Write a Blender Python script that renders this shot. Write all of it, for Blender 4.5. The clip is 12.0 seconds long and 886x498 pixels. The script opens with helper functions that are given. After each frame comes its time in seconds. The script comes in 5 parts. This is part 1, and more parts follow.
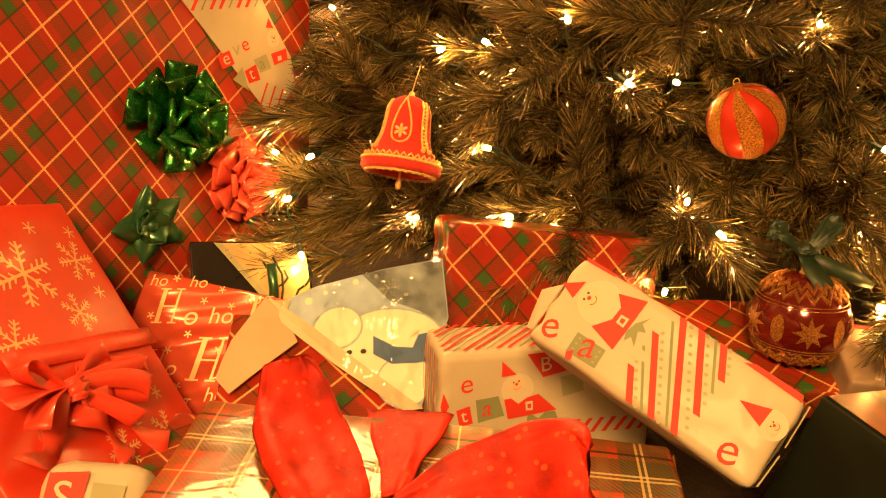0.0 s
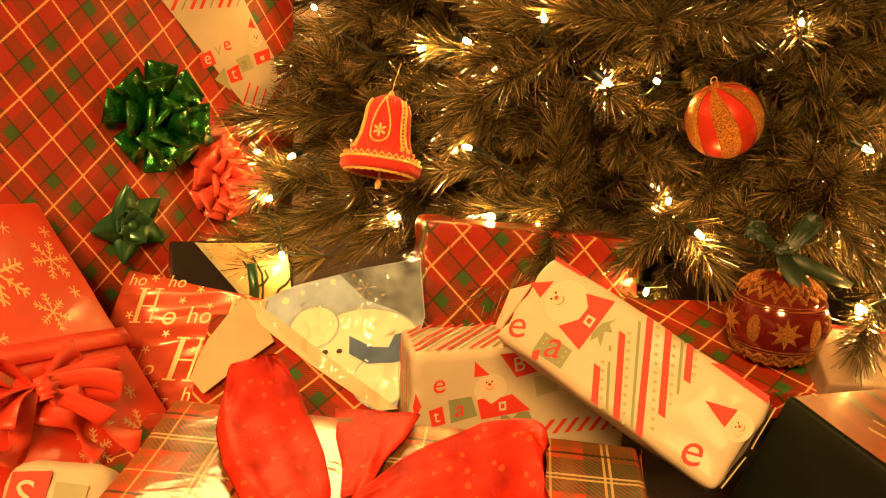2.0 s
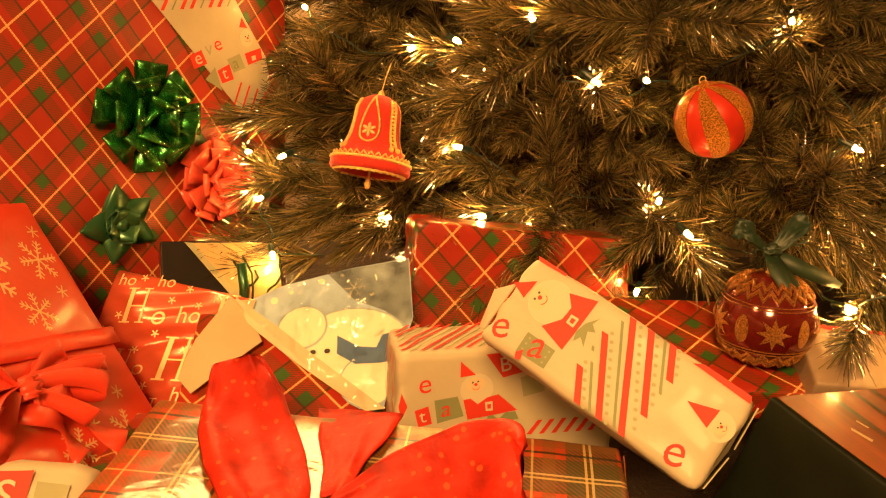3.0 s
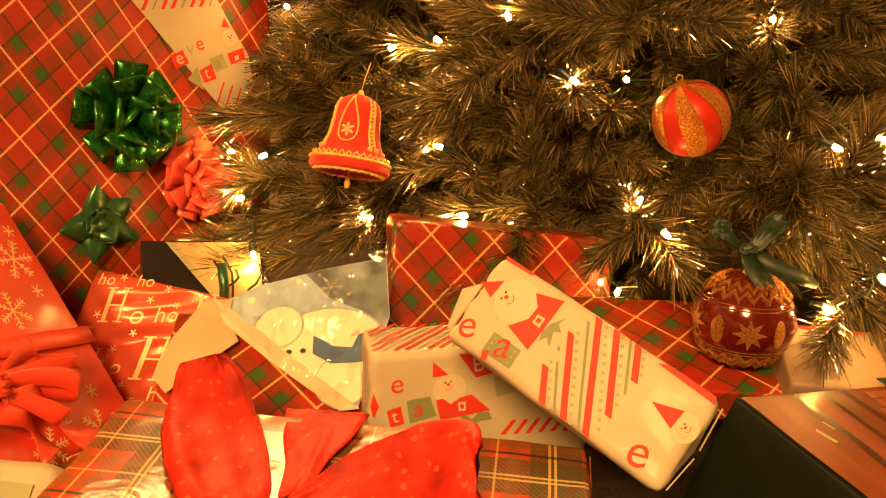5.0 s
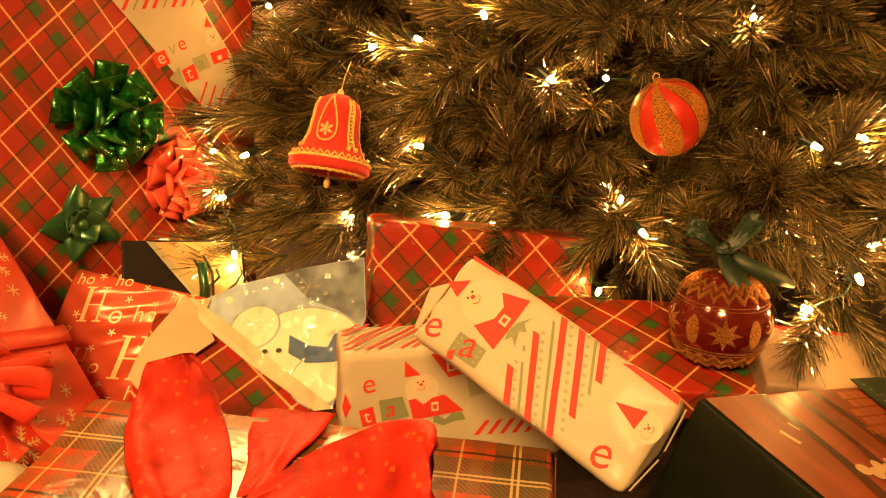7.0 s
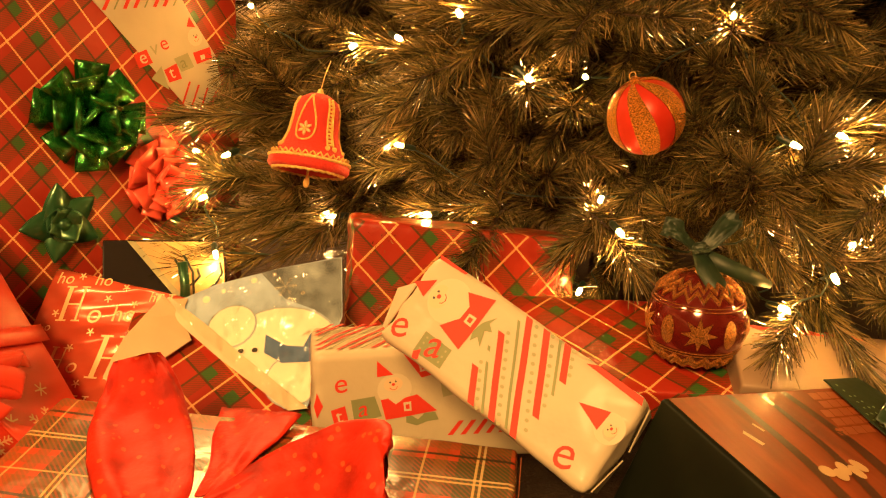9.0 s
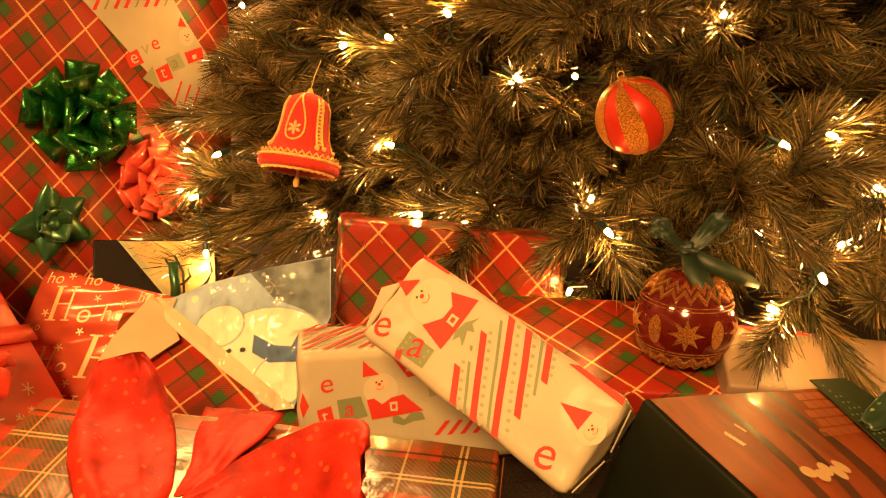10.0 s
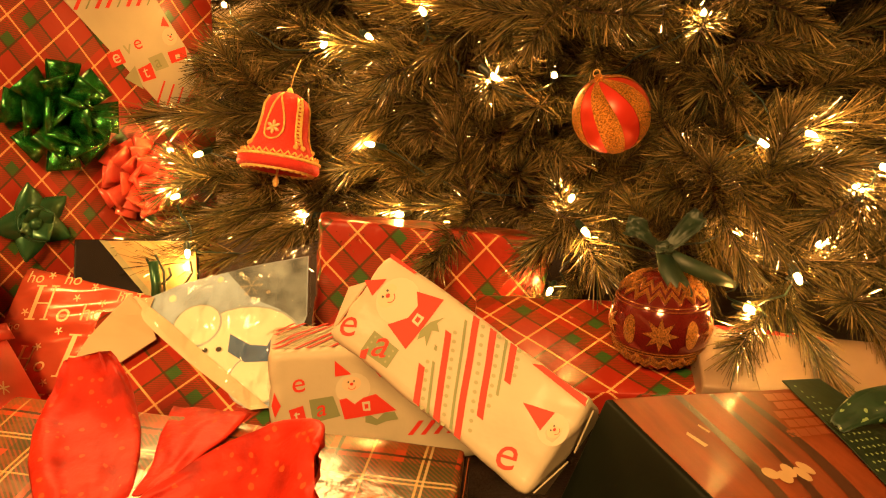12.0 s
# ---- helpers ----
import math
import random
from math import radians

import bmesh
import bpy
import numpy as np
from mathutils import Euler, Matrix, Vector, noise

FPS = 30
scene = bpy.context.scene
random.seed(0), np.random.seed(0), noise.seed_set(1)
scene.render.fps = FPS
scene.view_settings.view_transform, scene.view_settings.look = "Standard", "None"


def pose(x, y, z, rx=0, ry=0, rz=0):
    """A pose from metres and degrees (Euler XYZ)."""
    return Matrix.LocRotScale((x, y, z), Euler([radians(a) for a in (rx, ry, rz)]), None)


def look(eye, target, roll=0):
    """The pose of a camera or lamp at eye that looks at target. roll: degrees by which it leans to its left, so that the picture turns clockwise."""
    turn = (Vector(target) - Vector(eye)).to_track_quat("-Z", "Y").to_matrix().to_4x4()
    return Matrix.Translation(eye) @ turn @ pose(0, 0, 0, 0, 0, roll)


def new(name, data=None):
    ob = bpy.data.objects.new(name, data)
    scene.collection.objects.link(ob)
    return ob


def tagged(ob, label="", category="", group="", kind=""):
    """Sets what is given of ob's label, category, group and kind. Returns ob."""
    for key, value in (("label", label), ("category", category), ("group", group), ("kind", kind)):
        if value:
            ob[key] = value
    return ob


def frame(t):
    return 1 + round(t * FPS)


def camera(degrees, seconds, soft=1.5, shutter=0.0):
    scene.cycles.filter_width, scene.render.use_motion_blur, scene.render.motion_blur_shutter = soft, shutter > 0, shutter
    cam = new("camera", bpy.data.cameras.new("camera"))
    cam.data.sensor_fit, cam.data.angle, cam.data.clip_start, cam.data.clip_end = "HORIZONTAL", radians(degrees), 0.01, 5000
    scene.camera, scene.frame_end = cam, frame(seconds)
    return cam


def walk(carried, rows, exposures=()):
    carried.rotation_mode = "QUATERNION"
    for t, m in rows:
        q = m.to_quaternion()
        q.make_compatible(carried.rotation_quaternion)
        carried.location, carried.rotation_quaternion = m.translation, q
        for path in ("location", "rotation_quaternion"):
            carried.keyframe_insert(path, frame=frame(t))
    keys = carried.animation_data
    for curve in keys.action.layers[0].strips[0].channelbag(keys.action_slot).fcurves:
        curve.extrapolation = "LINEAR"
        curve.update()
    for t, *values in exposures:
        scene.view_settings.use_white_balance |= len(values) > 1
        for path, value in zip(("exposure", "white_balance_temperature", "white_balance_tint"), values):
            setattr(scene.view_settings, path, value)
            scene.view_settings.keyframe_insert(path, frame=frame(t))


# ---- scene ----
cam = camera(58.0, 12.0, soft=1.15)
PATH = [
    (0, (-0.0153, -0.0062, 0.3268), (0.0339, 1.9510, -0.0818), 2.49),
    (0.5, (-0.0086, -0.0058, 0.3268), (0.0356, 1.9515, -0.0817), 2.46),
    (1, (-0.0019, -0.0055, 0.3269), (0.0373, 1.9520, -0.0817), 2.43),
    (1.5, (0.0048, -0.0051, 0.3269), (0.0390, 1.9524, -0.0817), 2.40),
    (2, (0.0114, -0.0047, 0.3270), (0.0406, 1.9529, -0.0817), 2.37),
    (2.5, (0.0181, -0.0043, 0.3270), (0.0423, 1.9534, -0.0817), 2.35),
    (3, (0.0248, -0.0038, 0.3271), (0.0440, 1.9539, -0.0817), 2.32),
    (5, (0.0515, -0.0018, 0.3272), (0.0506, 1.9559, -0.0818), 2.21),
    (5.5, (0.0581, -0.0013, 0.3272), (0.0522, 1.9564, -0.0819), 2.18),
    (6, (0.0648, -0.0007, 0.3273), (0.0538, 1.9569, -0.0820), 2.15),
    (6.5, (0.0715, -0.0002, 0.3273), (0.0555, 1.9574, -0.0821), 2.13),
    (7, (0.0781, 0.0004, 0.3273), (0.0571, 1.9580, -0.0821), 2.10),
    (9, (0.1046, 0.0030, 0.3274), (0.0635, 1.9601, -0.0826), 1.99),
    (9.5, (0.1112, 0.0037, 0.3274), (0.0650, 1.9607, -0.0828), 1.96),
    (10, (0.1179, 0.0044, 0.3274), (0.0666, 1.9612, -0.0829), 1.94),
    (10.5, (0.1245, 0.0052, 0.3274), (0.0682, 1.9618, -0.0831), 1.91),
    (11, (0.1311, 0.0059, 0.3274), (0.0697, 1.9623, -0.0833), 1.89),
    (11.5, (0.1377, 0.0067, 0.3274), (0.0713, 1.9629, -0.0835), 1.86),
    (12, (0.1443, 0.0075, 0.3274), (0.0728, 1.9635, -0.0837), 1.83),
]
walk(cam, [(t, look(eye, target, roll)) for t, eye, target, roll in PATH])

# ---- light: a warm evening room ----
WARM = (1.0, 0.515, 0.15)
world = bpy.data.worlds.new("room_dusk")
world.use_nodes = True
world.node_tree.nodes["Background"].inputs[0].default_value = (1.0, 0.56, 0.18, 1)
world.node_tree.nodes["Background"].inputs[1].default_value = 0.11
scene.world = world
scene.view_settings.exposure = 1.18


def area_lamp(name, eye, target, size, watts, color=WARM):
    d = bpy.data.lights.new(name, "AREA")
    d.shape, d.size, d.energy, d.color = "DISK", size, watts, color
    ob = new(name, d)
    ob.matrix_world = look(eye, target)
    return ob


# unseen key light added in mid-air behind the camera, no fixture on the ceiling
area_lamp("front_key_light", (-0.12, -0.95, 1.02), (0.05, 0.65, 0.18), 0.40, 23)
area_lamp("side_lamp_light", (-1.15, -0.55, 1.30), (-0.05, 0.65, 0.12), 0.30, 9)
area_lamp("corner_lamp_light", (-0.42, 1.36, 1.16), (-0.05, 0.50, 0.1), 0.75, 20)

# ---- materials ----


def mat(name, color, rough=0.5, metal=0.0, coat=0.0, bump=0.0, bump_scale=60.0, vary=0.12, vary_scale=25.0, sheen=0.0,
        stretch=(1, 1, 1), spec=0.5, detail=4.0, deep=0.003):
    """A surface with a base colour, two scales of variation and a fine relief."""
    m = bpy.data.materials.new(name)
    m.use_nodes = True
    nt = m.node_tree
    b = nt.nodes["Principled BSDF"]
    b.inputs["Roughness"].default_value = rough
    b.inputs["Metallic"].default_value = metal
    b.inputs["Coat Weight"].default_value = coat
    b.inputs["Coat Roughness"].default_value = 0.12
    b.inputs["Sheen Weight"].default_value = sheen
    b.inputs["Specular IOR Level"].default_value = spec
    co = nt.nodes.new("ShaderNodeTexCoord")
    mp = nt.nodes.new("ShaderNodeMapping")
    mp.inputs["Scale"].default_value = stretch
    nt.links.new(co.outputs["Object"], mp.inputs[0])
    if vary:
        n = nt.nodes.new("ShaderNodeTexNoise")
        n.inputs["Scale"].default_value = vary_scale
        n.inputs["Detail"].default_value = detail
        nt.links.new(mp.outputs[0], n.inputs["Vector"])
        mr = nt.nodes.new("ShaderNodeMapRange")
        mr.inputs[1].default_value, mr.inputs[2].default_value = 0.3, 0.7
        mr.inputs[3].default_value, mr.inputs[4].default_value = 1 - vary, 1 + vary
        nt.links.new(n.outputs[0], mr.inputs[0])
        mul = nt.nodes.new("ShaderNodeVectorMath")
        mul.operation = "SCALE"
        mul.inputs[0].default_value = color[:3]
        nt.links.new(mr.outputs[0], mul.inputs["Scale"])
        nt.links.new(mul.outputs[0], b.inputs["Base Color"])
    else:
        b.inputs["Base Color"].default_value = (*color[:3], 1)
    if bump:
        n2 = nt.nodes.new("ShaderNodeTexNoise")
        n2.inputs["Scale"].default_value = bump_scale
        n2.inputs["Detail"].default_value = 5
        nt.links.new(mp.outputs[0], n2.inputs["Vector"])
        bp = nt.nodes.new("ShaderNodeBump")
        bp.inputs["Strength"].default_value = bump
        bp.inputs["Distance"].default_value = deep
        nt.links.new(n2.outputs[0], bp.inputs["Height"])
        nt.links.new(bp.outputs[0], b.inputs["Normal"])
    return m


class Nodes:
    """Small arithmetic on shader sockets."""

    def __init__(self, nt):
        self.nt = nt

    def math(self, op, a, b=0.0, c=0.0):
        n = self.nt.nodes.new("ShaderNodeMath")
        n.operation = op
        for i, v in enumerate((a, b, c)):
            if isinstance(v, (int, float)):
                n.inputs[i].default_value = v
            else:
                self.nt.links.new(v, n.inputs[i])
        return n.outputs[0]

    def mix(self, f, a, b):
        n = self.nt.nodes.new("ShaderNodeMix")
        n.data_type = "RGBA"
        for s, v in ((n.inputs["Factor"], f), (n.inputs[6], a), (n.inputs[7], b)):
            if isinstance(v, tuple):
                s.default_value = (*v, 1)
            elif isinstance(v, (int, float)):
                s.default_value = v
            else:
                self.nt.links.new(v, s)
        return n.outputs[2]

    def near(self, coord, centre, half):
        """1 where frac(coord) lies within half of centre."""
        f = self.math("FRACT", self.math("ADD", coord, 0.5 - centre))
        d = self.math("ABSOLUTE", self.math("SUBTRACT", f, 0.5))
        return self.math("LESS_THAN", d, half)


def plaid(name, base, spacing, turn, bands, origin=(0, 0), rough=0.3, coat=0.3, bump=0.25):
    """Printed tartan paper on the UV map in metres. bands: (centre, half width, colour, strength)."""
    m = bpy.data.materials.new(name)
    m.use_nodes = True
    nt = m.node_tree
    k = Nodes(nt)
    b = nt.nodes["Principled BSDF"]
    uv = nt.nodes.new("ShaderNodeUVMap")
    off = nt.nodes.new("ShaderNodeVectorMath")
    off.operation = "SUBTRACT"
    off.inputs[1].default_value = (*origin, 0)
    nt.links.new(uv.outputs[0], off.inputs[0])
    rot = nt.nodes.new("ShaderNodeVectorRotate")
    rot.rotation_type = "Z_AXIS"
    rot.inputs["Angle"].default_value = radians(turn)
    nt.links.new(off.outputs[0], rot.inputs["Vector"])
    sc = nt.nodes.new("ShaderNodeVectorMath")
    sc.operation = "SCALE"
    sc.inputs["Scale"].default_value = 1 / spacing
    nt.links.new(rot.outputs[0], sc.inputs[0])
    sep = nt.nodes.new("ShaderNodeSeparateXYZ")
    nt.links.new(sc.outputs[0], sep.inputs[0])
    u, v = sep.outputs[0], sep.outputs[1]
    # twill: fine diagonal hatching inside the bands
    tw = k.math("GREATER_THAN", k.math("FRACT", k.math("MULTIPLY", k.math("ADD", u, v), 22.0)), 0.45)
    noise_n = nt.nodes.new("ShaderNodeTexNoise")
    noise_n.inputs["Scale"].default_value = 3.0
    nt.links.new(sc.outputs[0], noise_n.inputs["Vector"])
    col = k.mix(k.math("MULTIPLY", noise_n.outputs[0], 0.5), base, tuple(c * 0.6 for c in base))
    for centre, half, color, strength in bands:
        for axis in (u, v):
            f = k.math("MULTIPLY", k.near(axis, centre, half), strength)
            if half > 0.03:
                f = k.math("MULTIPLY", f, k.math("ADD", k.math("MULTIPLY", tw, 0.45), 0.55))
            col = k.mix(f, col, color)
    # slim pale lines stay on top
    for centre, half, color, strength in bands:
        if half <= 0.03:
            for axis in (u, v):
                dash = k.math("ADD", k.math("MULTIPLY", tw, 0.35), 0.65)
                col = k.mix(k.math("MULTIPLY", k.math("MULTIPLY", k.near(axis, centre, half), strength), dash), col, color)
    nt.links.new(col, b.inputs["Base Color"])
    b.inputs["Roughness"].default_value = rough
    b.inputs["Coat Weight"].default_value = coat
    b.inputs["Coat Roughness"].default_value = 0.15
    co = nt.nodes.new("ShaderNodeTexCoord")
    n2 = nt.nodes.new("ShaderNodeTexNoise")
    n2.inputs["Scale"].default_value = 28
    n2.inputs["Detail"].default_value = 3
    n2.inputs["Distortion"].default_value = 0.8
    nt.links.new(co.outputs["Object"], n2.inputs["Vector"])
    bp = nt.nodes.new("ShaderNodeBump")
    bp.inputs["Strength"].default_value = bump
    bp.inputs["Distance"].default_value = 0.004
    nt.links.new(n2.outputs[0], bp.inputs["Height"])
    nt.links.new(bp.outputs[0], b.inputs["Normal"])
    nt.links.new(bp.outputs[0], b.inputs["Coat Normal"])
    return m


def windowpane(name, base, a, b, origin, rough=0.4, coat=0.15, bump=0.25):
    """Red gift paper with a pale rope check, dark lines, hatched bands and clusters of green squares. a, b: one check each way, in metres on the UV map."""
    m = bpy.data.materials.new(name)
    m.use_nodes = True
    nt = m.node_tree
    k = Nodes(nt)
    bs = nt.nodes["Principled BSDF"]
    uv = nt.nodes.new("ShaderNodeUVMap")
    sep = nt.nodes.new("ShaderNodeSeparateXYZ")
    nt.links.new(uv.outputs[0], sep.inputs[0])
    det = a[0] * b[1] - a[1] * b[0]
    x = k.math("SUBTRACT", sep.outputs[0], origin[0])
    y = k.math("SUBTRACT", sep.outputs[1], origin[1])
    # whole pattern repeats every second check
    u = k.math("MULTIPLY", k.math("SUBTRACT", k.math("MULTIPLY", x, b[1]), k.math("MULTIPLY", y, b[0])), 0.5 / det)
    v = k.math("MULTIPLY", k.math("SUBTRACT", k.math("MULTIPLY", y, a[0]), k.math("MULTIPLY", x, a[1])), 0.5 / det)
    hatch = k.math("GREATER_THAN", k.math("FRACT", k.math("MULTIPLY", k.math("SUBTRACT", u, v), 30.0)), 0.5)
    grain = nt.nodes.new("ShaderNodeTexNoise")
    grain.inputs["Scale"].default_value = 40.0
    grain.inputs["Detail"].default_value = 5.0
    nt.links.new(uv.outputs[0], grain.inputs["Vector"])
    col = k.mix(k.math("MULTIPLY", grain.outputs[0], 0.55), base, tuple(c * 0.62 for c in base))

    def mirror(axis, centre, half):
        """1 within half of +centre or -centre."""
        f = k.math("ABSOLUTE", k.math("SUBTRACT", k.math("FRACT", k.math("ADD", axis, 0.5)), 0.5))
        return k.math("LESS_THAN", k.math("ABSOLUTE", k.math("SUBTRACT", f, centre)), half)

    for p, q in ((u, v), (v, u)):
        band = k.math("MULTIPLY", mirror(p, 0.175, 0.075), k.math("ADD", k.math("MULTIPLY", hatch, 0.42), 0.16))
        col = k.mix(band, col, (0.055, 0.040, 0.008))
        inner = k.math("MULTIPLY", mirror(q, 0.0, 0.26), k.math("MULTIPLY", hatch, 0.6))
        for c in (0.045, 0.085):
            col = k.mix(k.math("MULTIPLY", mirror(p, c, 0.011), inner), col, (0.05, 0.055, 0.008))
    for p in (u, v):
        col = k.mix(k.math("MULTIPLY", mirror(p, 0.252, 0.0115), 0.85), col, (0.040, 0.034, 0.008))
    both = k.math("MULTIPLY", mirror(u, 0.180, 0.062), mirror(v, 0.180, 0.062))
    col = k.mix(k.math("MULTIPLY", both, k.math("ADD", k.math("MULTIPLY", hatch, 0.10), 0.86)), col, GREEN)
    for p, q in ((u, v), (v, u)):
        rope = k.math("ADD", k.math("MULTIPLY", k.math("GREATER_THAN", k.math("FRACT", k.math("MULTIPLY", q, 34.0)), 0.4), 0.32), 0.56)
        for c in (0.0, 0.5):
            col = k.mix(k.math("MULTIPLY", mirror(p, c, 0.0108), rope), col, (0.82, 0.45, 0.17))
    nt.links.new(col, bs.inputs["Base Color"])
    bs.inputs["Roughness"].default_value = rough
    bs.inputs["Coat Weight"].default_value = coat
    bs.inputs["Coat Roughness"].default_value = 0.18
    co = nt.nodes.new("ShaderNodeTexCoord")
    n2 = nt.nodes.new("ShaderNodeTexNoise")
    n2.inputs["Scale"].default_value = 26
    n2.inputs["Detail"].default_value = 4
    n2.inputs["Distortion"].default_value = 0.8
    nt.links.new(co.outputs["Object"], n2.inputs["Vector"])
    bp = nt.nodes.new("ShaderNodeBump")
    bp.inputs["Strength"].default_value = bump
    bp.inputs["Distance"].default_value = 0.004
    nt.links.new(n2.outputs[0], bp.inputs["Height"])
    nt.links.new(bp.outputs[0], bs.inputs["Normal"])
    nt.links.new(bp.outputs[0], bs.inputs["Coat Normal"])
    return m


# ---- colours ----
RED = (0.36, 0.024, 0.010)
PAPER = (0.45, 0.385, 0.275)
PRINT_RED = (0.55, 0.035, 0.02)
GOLD = (0.85, 0.55, 0.16)
GREEN = (0.02, 0.105, 0.02)

M_PLAID_BIG = windowpane("red_plaid_paper_large", RED, (0.0249, -0.0340), (0.0275, 0.0249), (0.1925, -0.2158), rough=0.45, coat=0.10)
M_PLAID_MID = windowpane("red_plaid_paper_glossy", RED, (0.0354, -0.0332), (0.0255, 0.0310), (0.0429, -0.0732), rough=0.30, coat=0.45, bump=0.4)
M_PLAID = windowpane("red_plaid_paper", RED, (0.031, -0.029), (0.029, 0.031), (0.041, 0.0), rough=0.30, coat=0.4, bump=0.35)
M_TARTAN = plaid("tartan_paper", (0.46, 0.055, 0.015), 0.078, 0,
                 [(0.25, 0.20, (0.030, 0.055, 0.018), 0.9), (0.66, 0.06, (0.16, 0.08, 0.02), 0.6), (0.92, 0.05, (0.16, 0.08, 0.02), 0.6),
                  (0.20, 0.010, (0.60, 0.42, 0.16), 0.5), (0.245, 0.010, (0.60, 0.45, 0.22), 0.5), (0.52, 0.014, (0.02, 0.02, 0.01), 0.8),
                  (0.79, 0.009, (0.60, 0.42, 0.16), 0.4)],
                 (0.03, 0.02), rough=0.30, coat=1.0, bump=0.45)

M_PAPER = mat("cream_gift_paper", PAPER, 0.52, coat=0.05, spec=0.35, bump=0.45, bump_scale=16, vary=0.06, deep=0.006)
M_PRINT_RED = mat("red_print", PRINT_RED, 0.6, vary=0.08, spec=0.3)
M_PRINT_GREEN = mat("sage_print", (0.20, 0.22, 0.11), 0.6, vary=0.1, spec=0.3)
M_PRINT_GREY = mat("pale_sage_print", (0.30, 0.29, 0.17), 0.6, vary=0.1, spec=0.3)
M_PRINT_WHITE = mat("white_print", (0.52, 0.45, 0.33), 0.6, vary=0.04, spec=0.3)
M_PRINT_DARK = mat("dark_print", (0.03, 0.025, 0.02), 0.4, vary=0.05)
M_PRINT_SKIN = mat("peach_print", (0.60, 0.44, 0.29), 0.6, vary=0.04, spec=0.3)
M_PRINT_GOLD = mat("pale_gold_print", (0.72, 0.46, 0.22), 0.36, metal=0.1, vary=0.06)
M_SNOW = mat("scarlet_foil_paper", (0.62, 0.045, 0.02), 0.38, coat=0.2, bump=0.5, bump_scale=9, vary=0.08, deep=0.008)
M_HO = mat("copper_red_foil_paper", (0.66, 0.105, 0.05), 0.27, metal=0.4, coat=0.5, bump=0.9, bump_scale=3.5, vary=0.1, stretch=(1.0, 2.4, 1), deep=0.05, spec=0.7)


def creased(m, turn, along, across, strength, deep):
    """Adds long creases that run at an angle across a foil."""
    nt = m.node_tree
    b = nt.nodes["Principled BSDF"]
    co = nt.nodes.new("ShaderNodeTexCoord")
    rot = nt.nodes.new("ShaderNodeVectorRotate")
    rot.rotation_type = "Z_AXIS"
    rot.inputs["Angle"].default_value = radians(-turn)
    mp = nt.nodes.new("ShaderNodeMapping")
    mp.inputs["Scale"].default_value = (along, across, 1)
    n = nt.nodes.new("ShaderNodeTexNoise")
    n.inputs["Scale"].default_value = 1.0
    n.inputs["Detail"].default_value = 2.0
    bp = nt.nodes.new("ShaderNodeBump")
    bp.inputs["Strength"].default_value = strength
    bp.inputs["Distance"].default_value = deep
    nt.links.new(co.outputs["Object"], rot.inputs["Vector"])
    nt.links.new(rot.outputs[0], mp.inputs[0])
    nt.links.new(mp.outputs[0], n.inputs["Vector"])
    nt.links.new(n.outputs[0], bp.inputs["Height"])
    nt.links.new(bp.outputs[0], b.inputs["Normal"])
    nt.links.new(bp.outputs[0], b.inputs["Coat Normal"])


creased(M_HO, 24, 3.5, 17.0, 1.0, 0.045)
M_VELVET = mat("scarlet_satin_ribbon", (0.43, 0.017, 0.006), 0.52, bump=0.9, bump_scale=48, vary=0.45, vary_scale=45, deep=0.003, spec=0.2)
M_RIBBON_DULL = mat("dull_green_ribbon", (0.012, 0.028, 0.013), 0.5, bump=0.2, vary=0.3, vary_scale=90)


def scatter_print(m, color, scale, size, strength):
    """Small printed motifs strewn over a cloth."""
    nt = m.node_tree
    k = Nodes(nt)
    b = nt.nodes["Principled BSDF"]
    was = b.inputs["Base Color"].links[0].from_socket
    co = nt.nodes.new("ShaderNodeTexCoord")
    warp = nt.nodes.new("ShaderNodeTexNoise")
    warp.inputs["Scale"].default_value = 160
    nt.links.new(co.outputs["Object"], warp.inputs["Vector"])
    vo = nt.nodes.new("ShaderNodeTexVoronoi")
    vo.inputs["Scale"].default_value = scale
    nt.links.new(co.outputs["Object"], vo.inputs["Vector"])
    d = k.math("ADD", vo.outputs["Distance"], k.math("MULTIPLY", warp.outputs[0], 0.35))
    f = k.math("MULTIPLY", k.math("LESS_THAN", d, size), strength)
    nt.links.new(k.mix(f, was, color), b.inputs["Base Color"])


M_RED_RIBBON = mat("red_ribbon", (0.66, 0.052, 0.024), 0.38, coat=0.15, bump=0.3, vary=0.15)
M_BOW_GREEN = mat("holographic_green_ribbon", (0.012, 0.135, 0.018), 0.15, metal=0.7, coat=0.6, bump=0.7, bump_scale=120, vary=0.7, vary_scale=120)
M_BOW_RED = mat("coral_red_ribbon", (0.80, 0.105, 0.065), 0.20, metal=0.0, coat=0.6, bump=0.06, vary=0.08)
M_BOW_DARK = mat("dark_green_ribbon", (0.022, 0.10, 0.04), 0.30, metal=0.45, coat=0.5, bump=0.06, vary=0.12)
M_NEEDLE = mat("olive_needles", (0.1, 0.1, 0.04), 0.20, vary=0.0, spec=1.0, coat=0.7)
M_TWIG = mat("brown_twig", (0.07, 0.035, 0.015), 0.7, vary=0.2)
M_TRUNK = mat("dark_trunk", (0.05, 0.035, 0.02), 0.8, bump=0.5, vary=0.25)
M_WIRE = mat("dark_green_wire", (0.008, 0.022, 0.012), 0.4, vary=0.1)
M_GOLD = mat("gold_braid", (0.88, 0.58, 0.18), 0.4, metal=0.35, bump=0.7, bump_scale=700, vary=0.25, vary_scale=400)
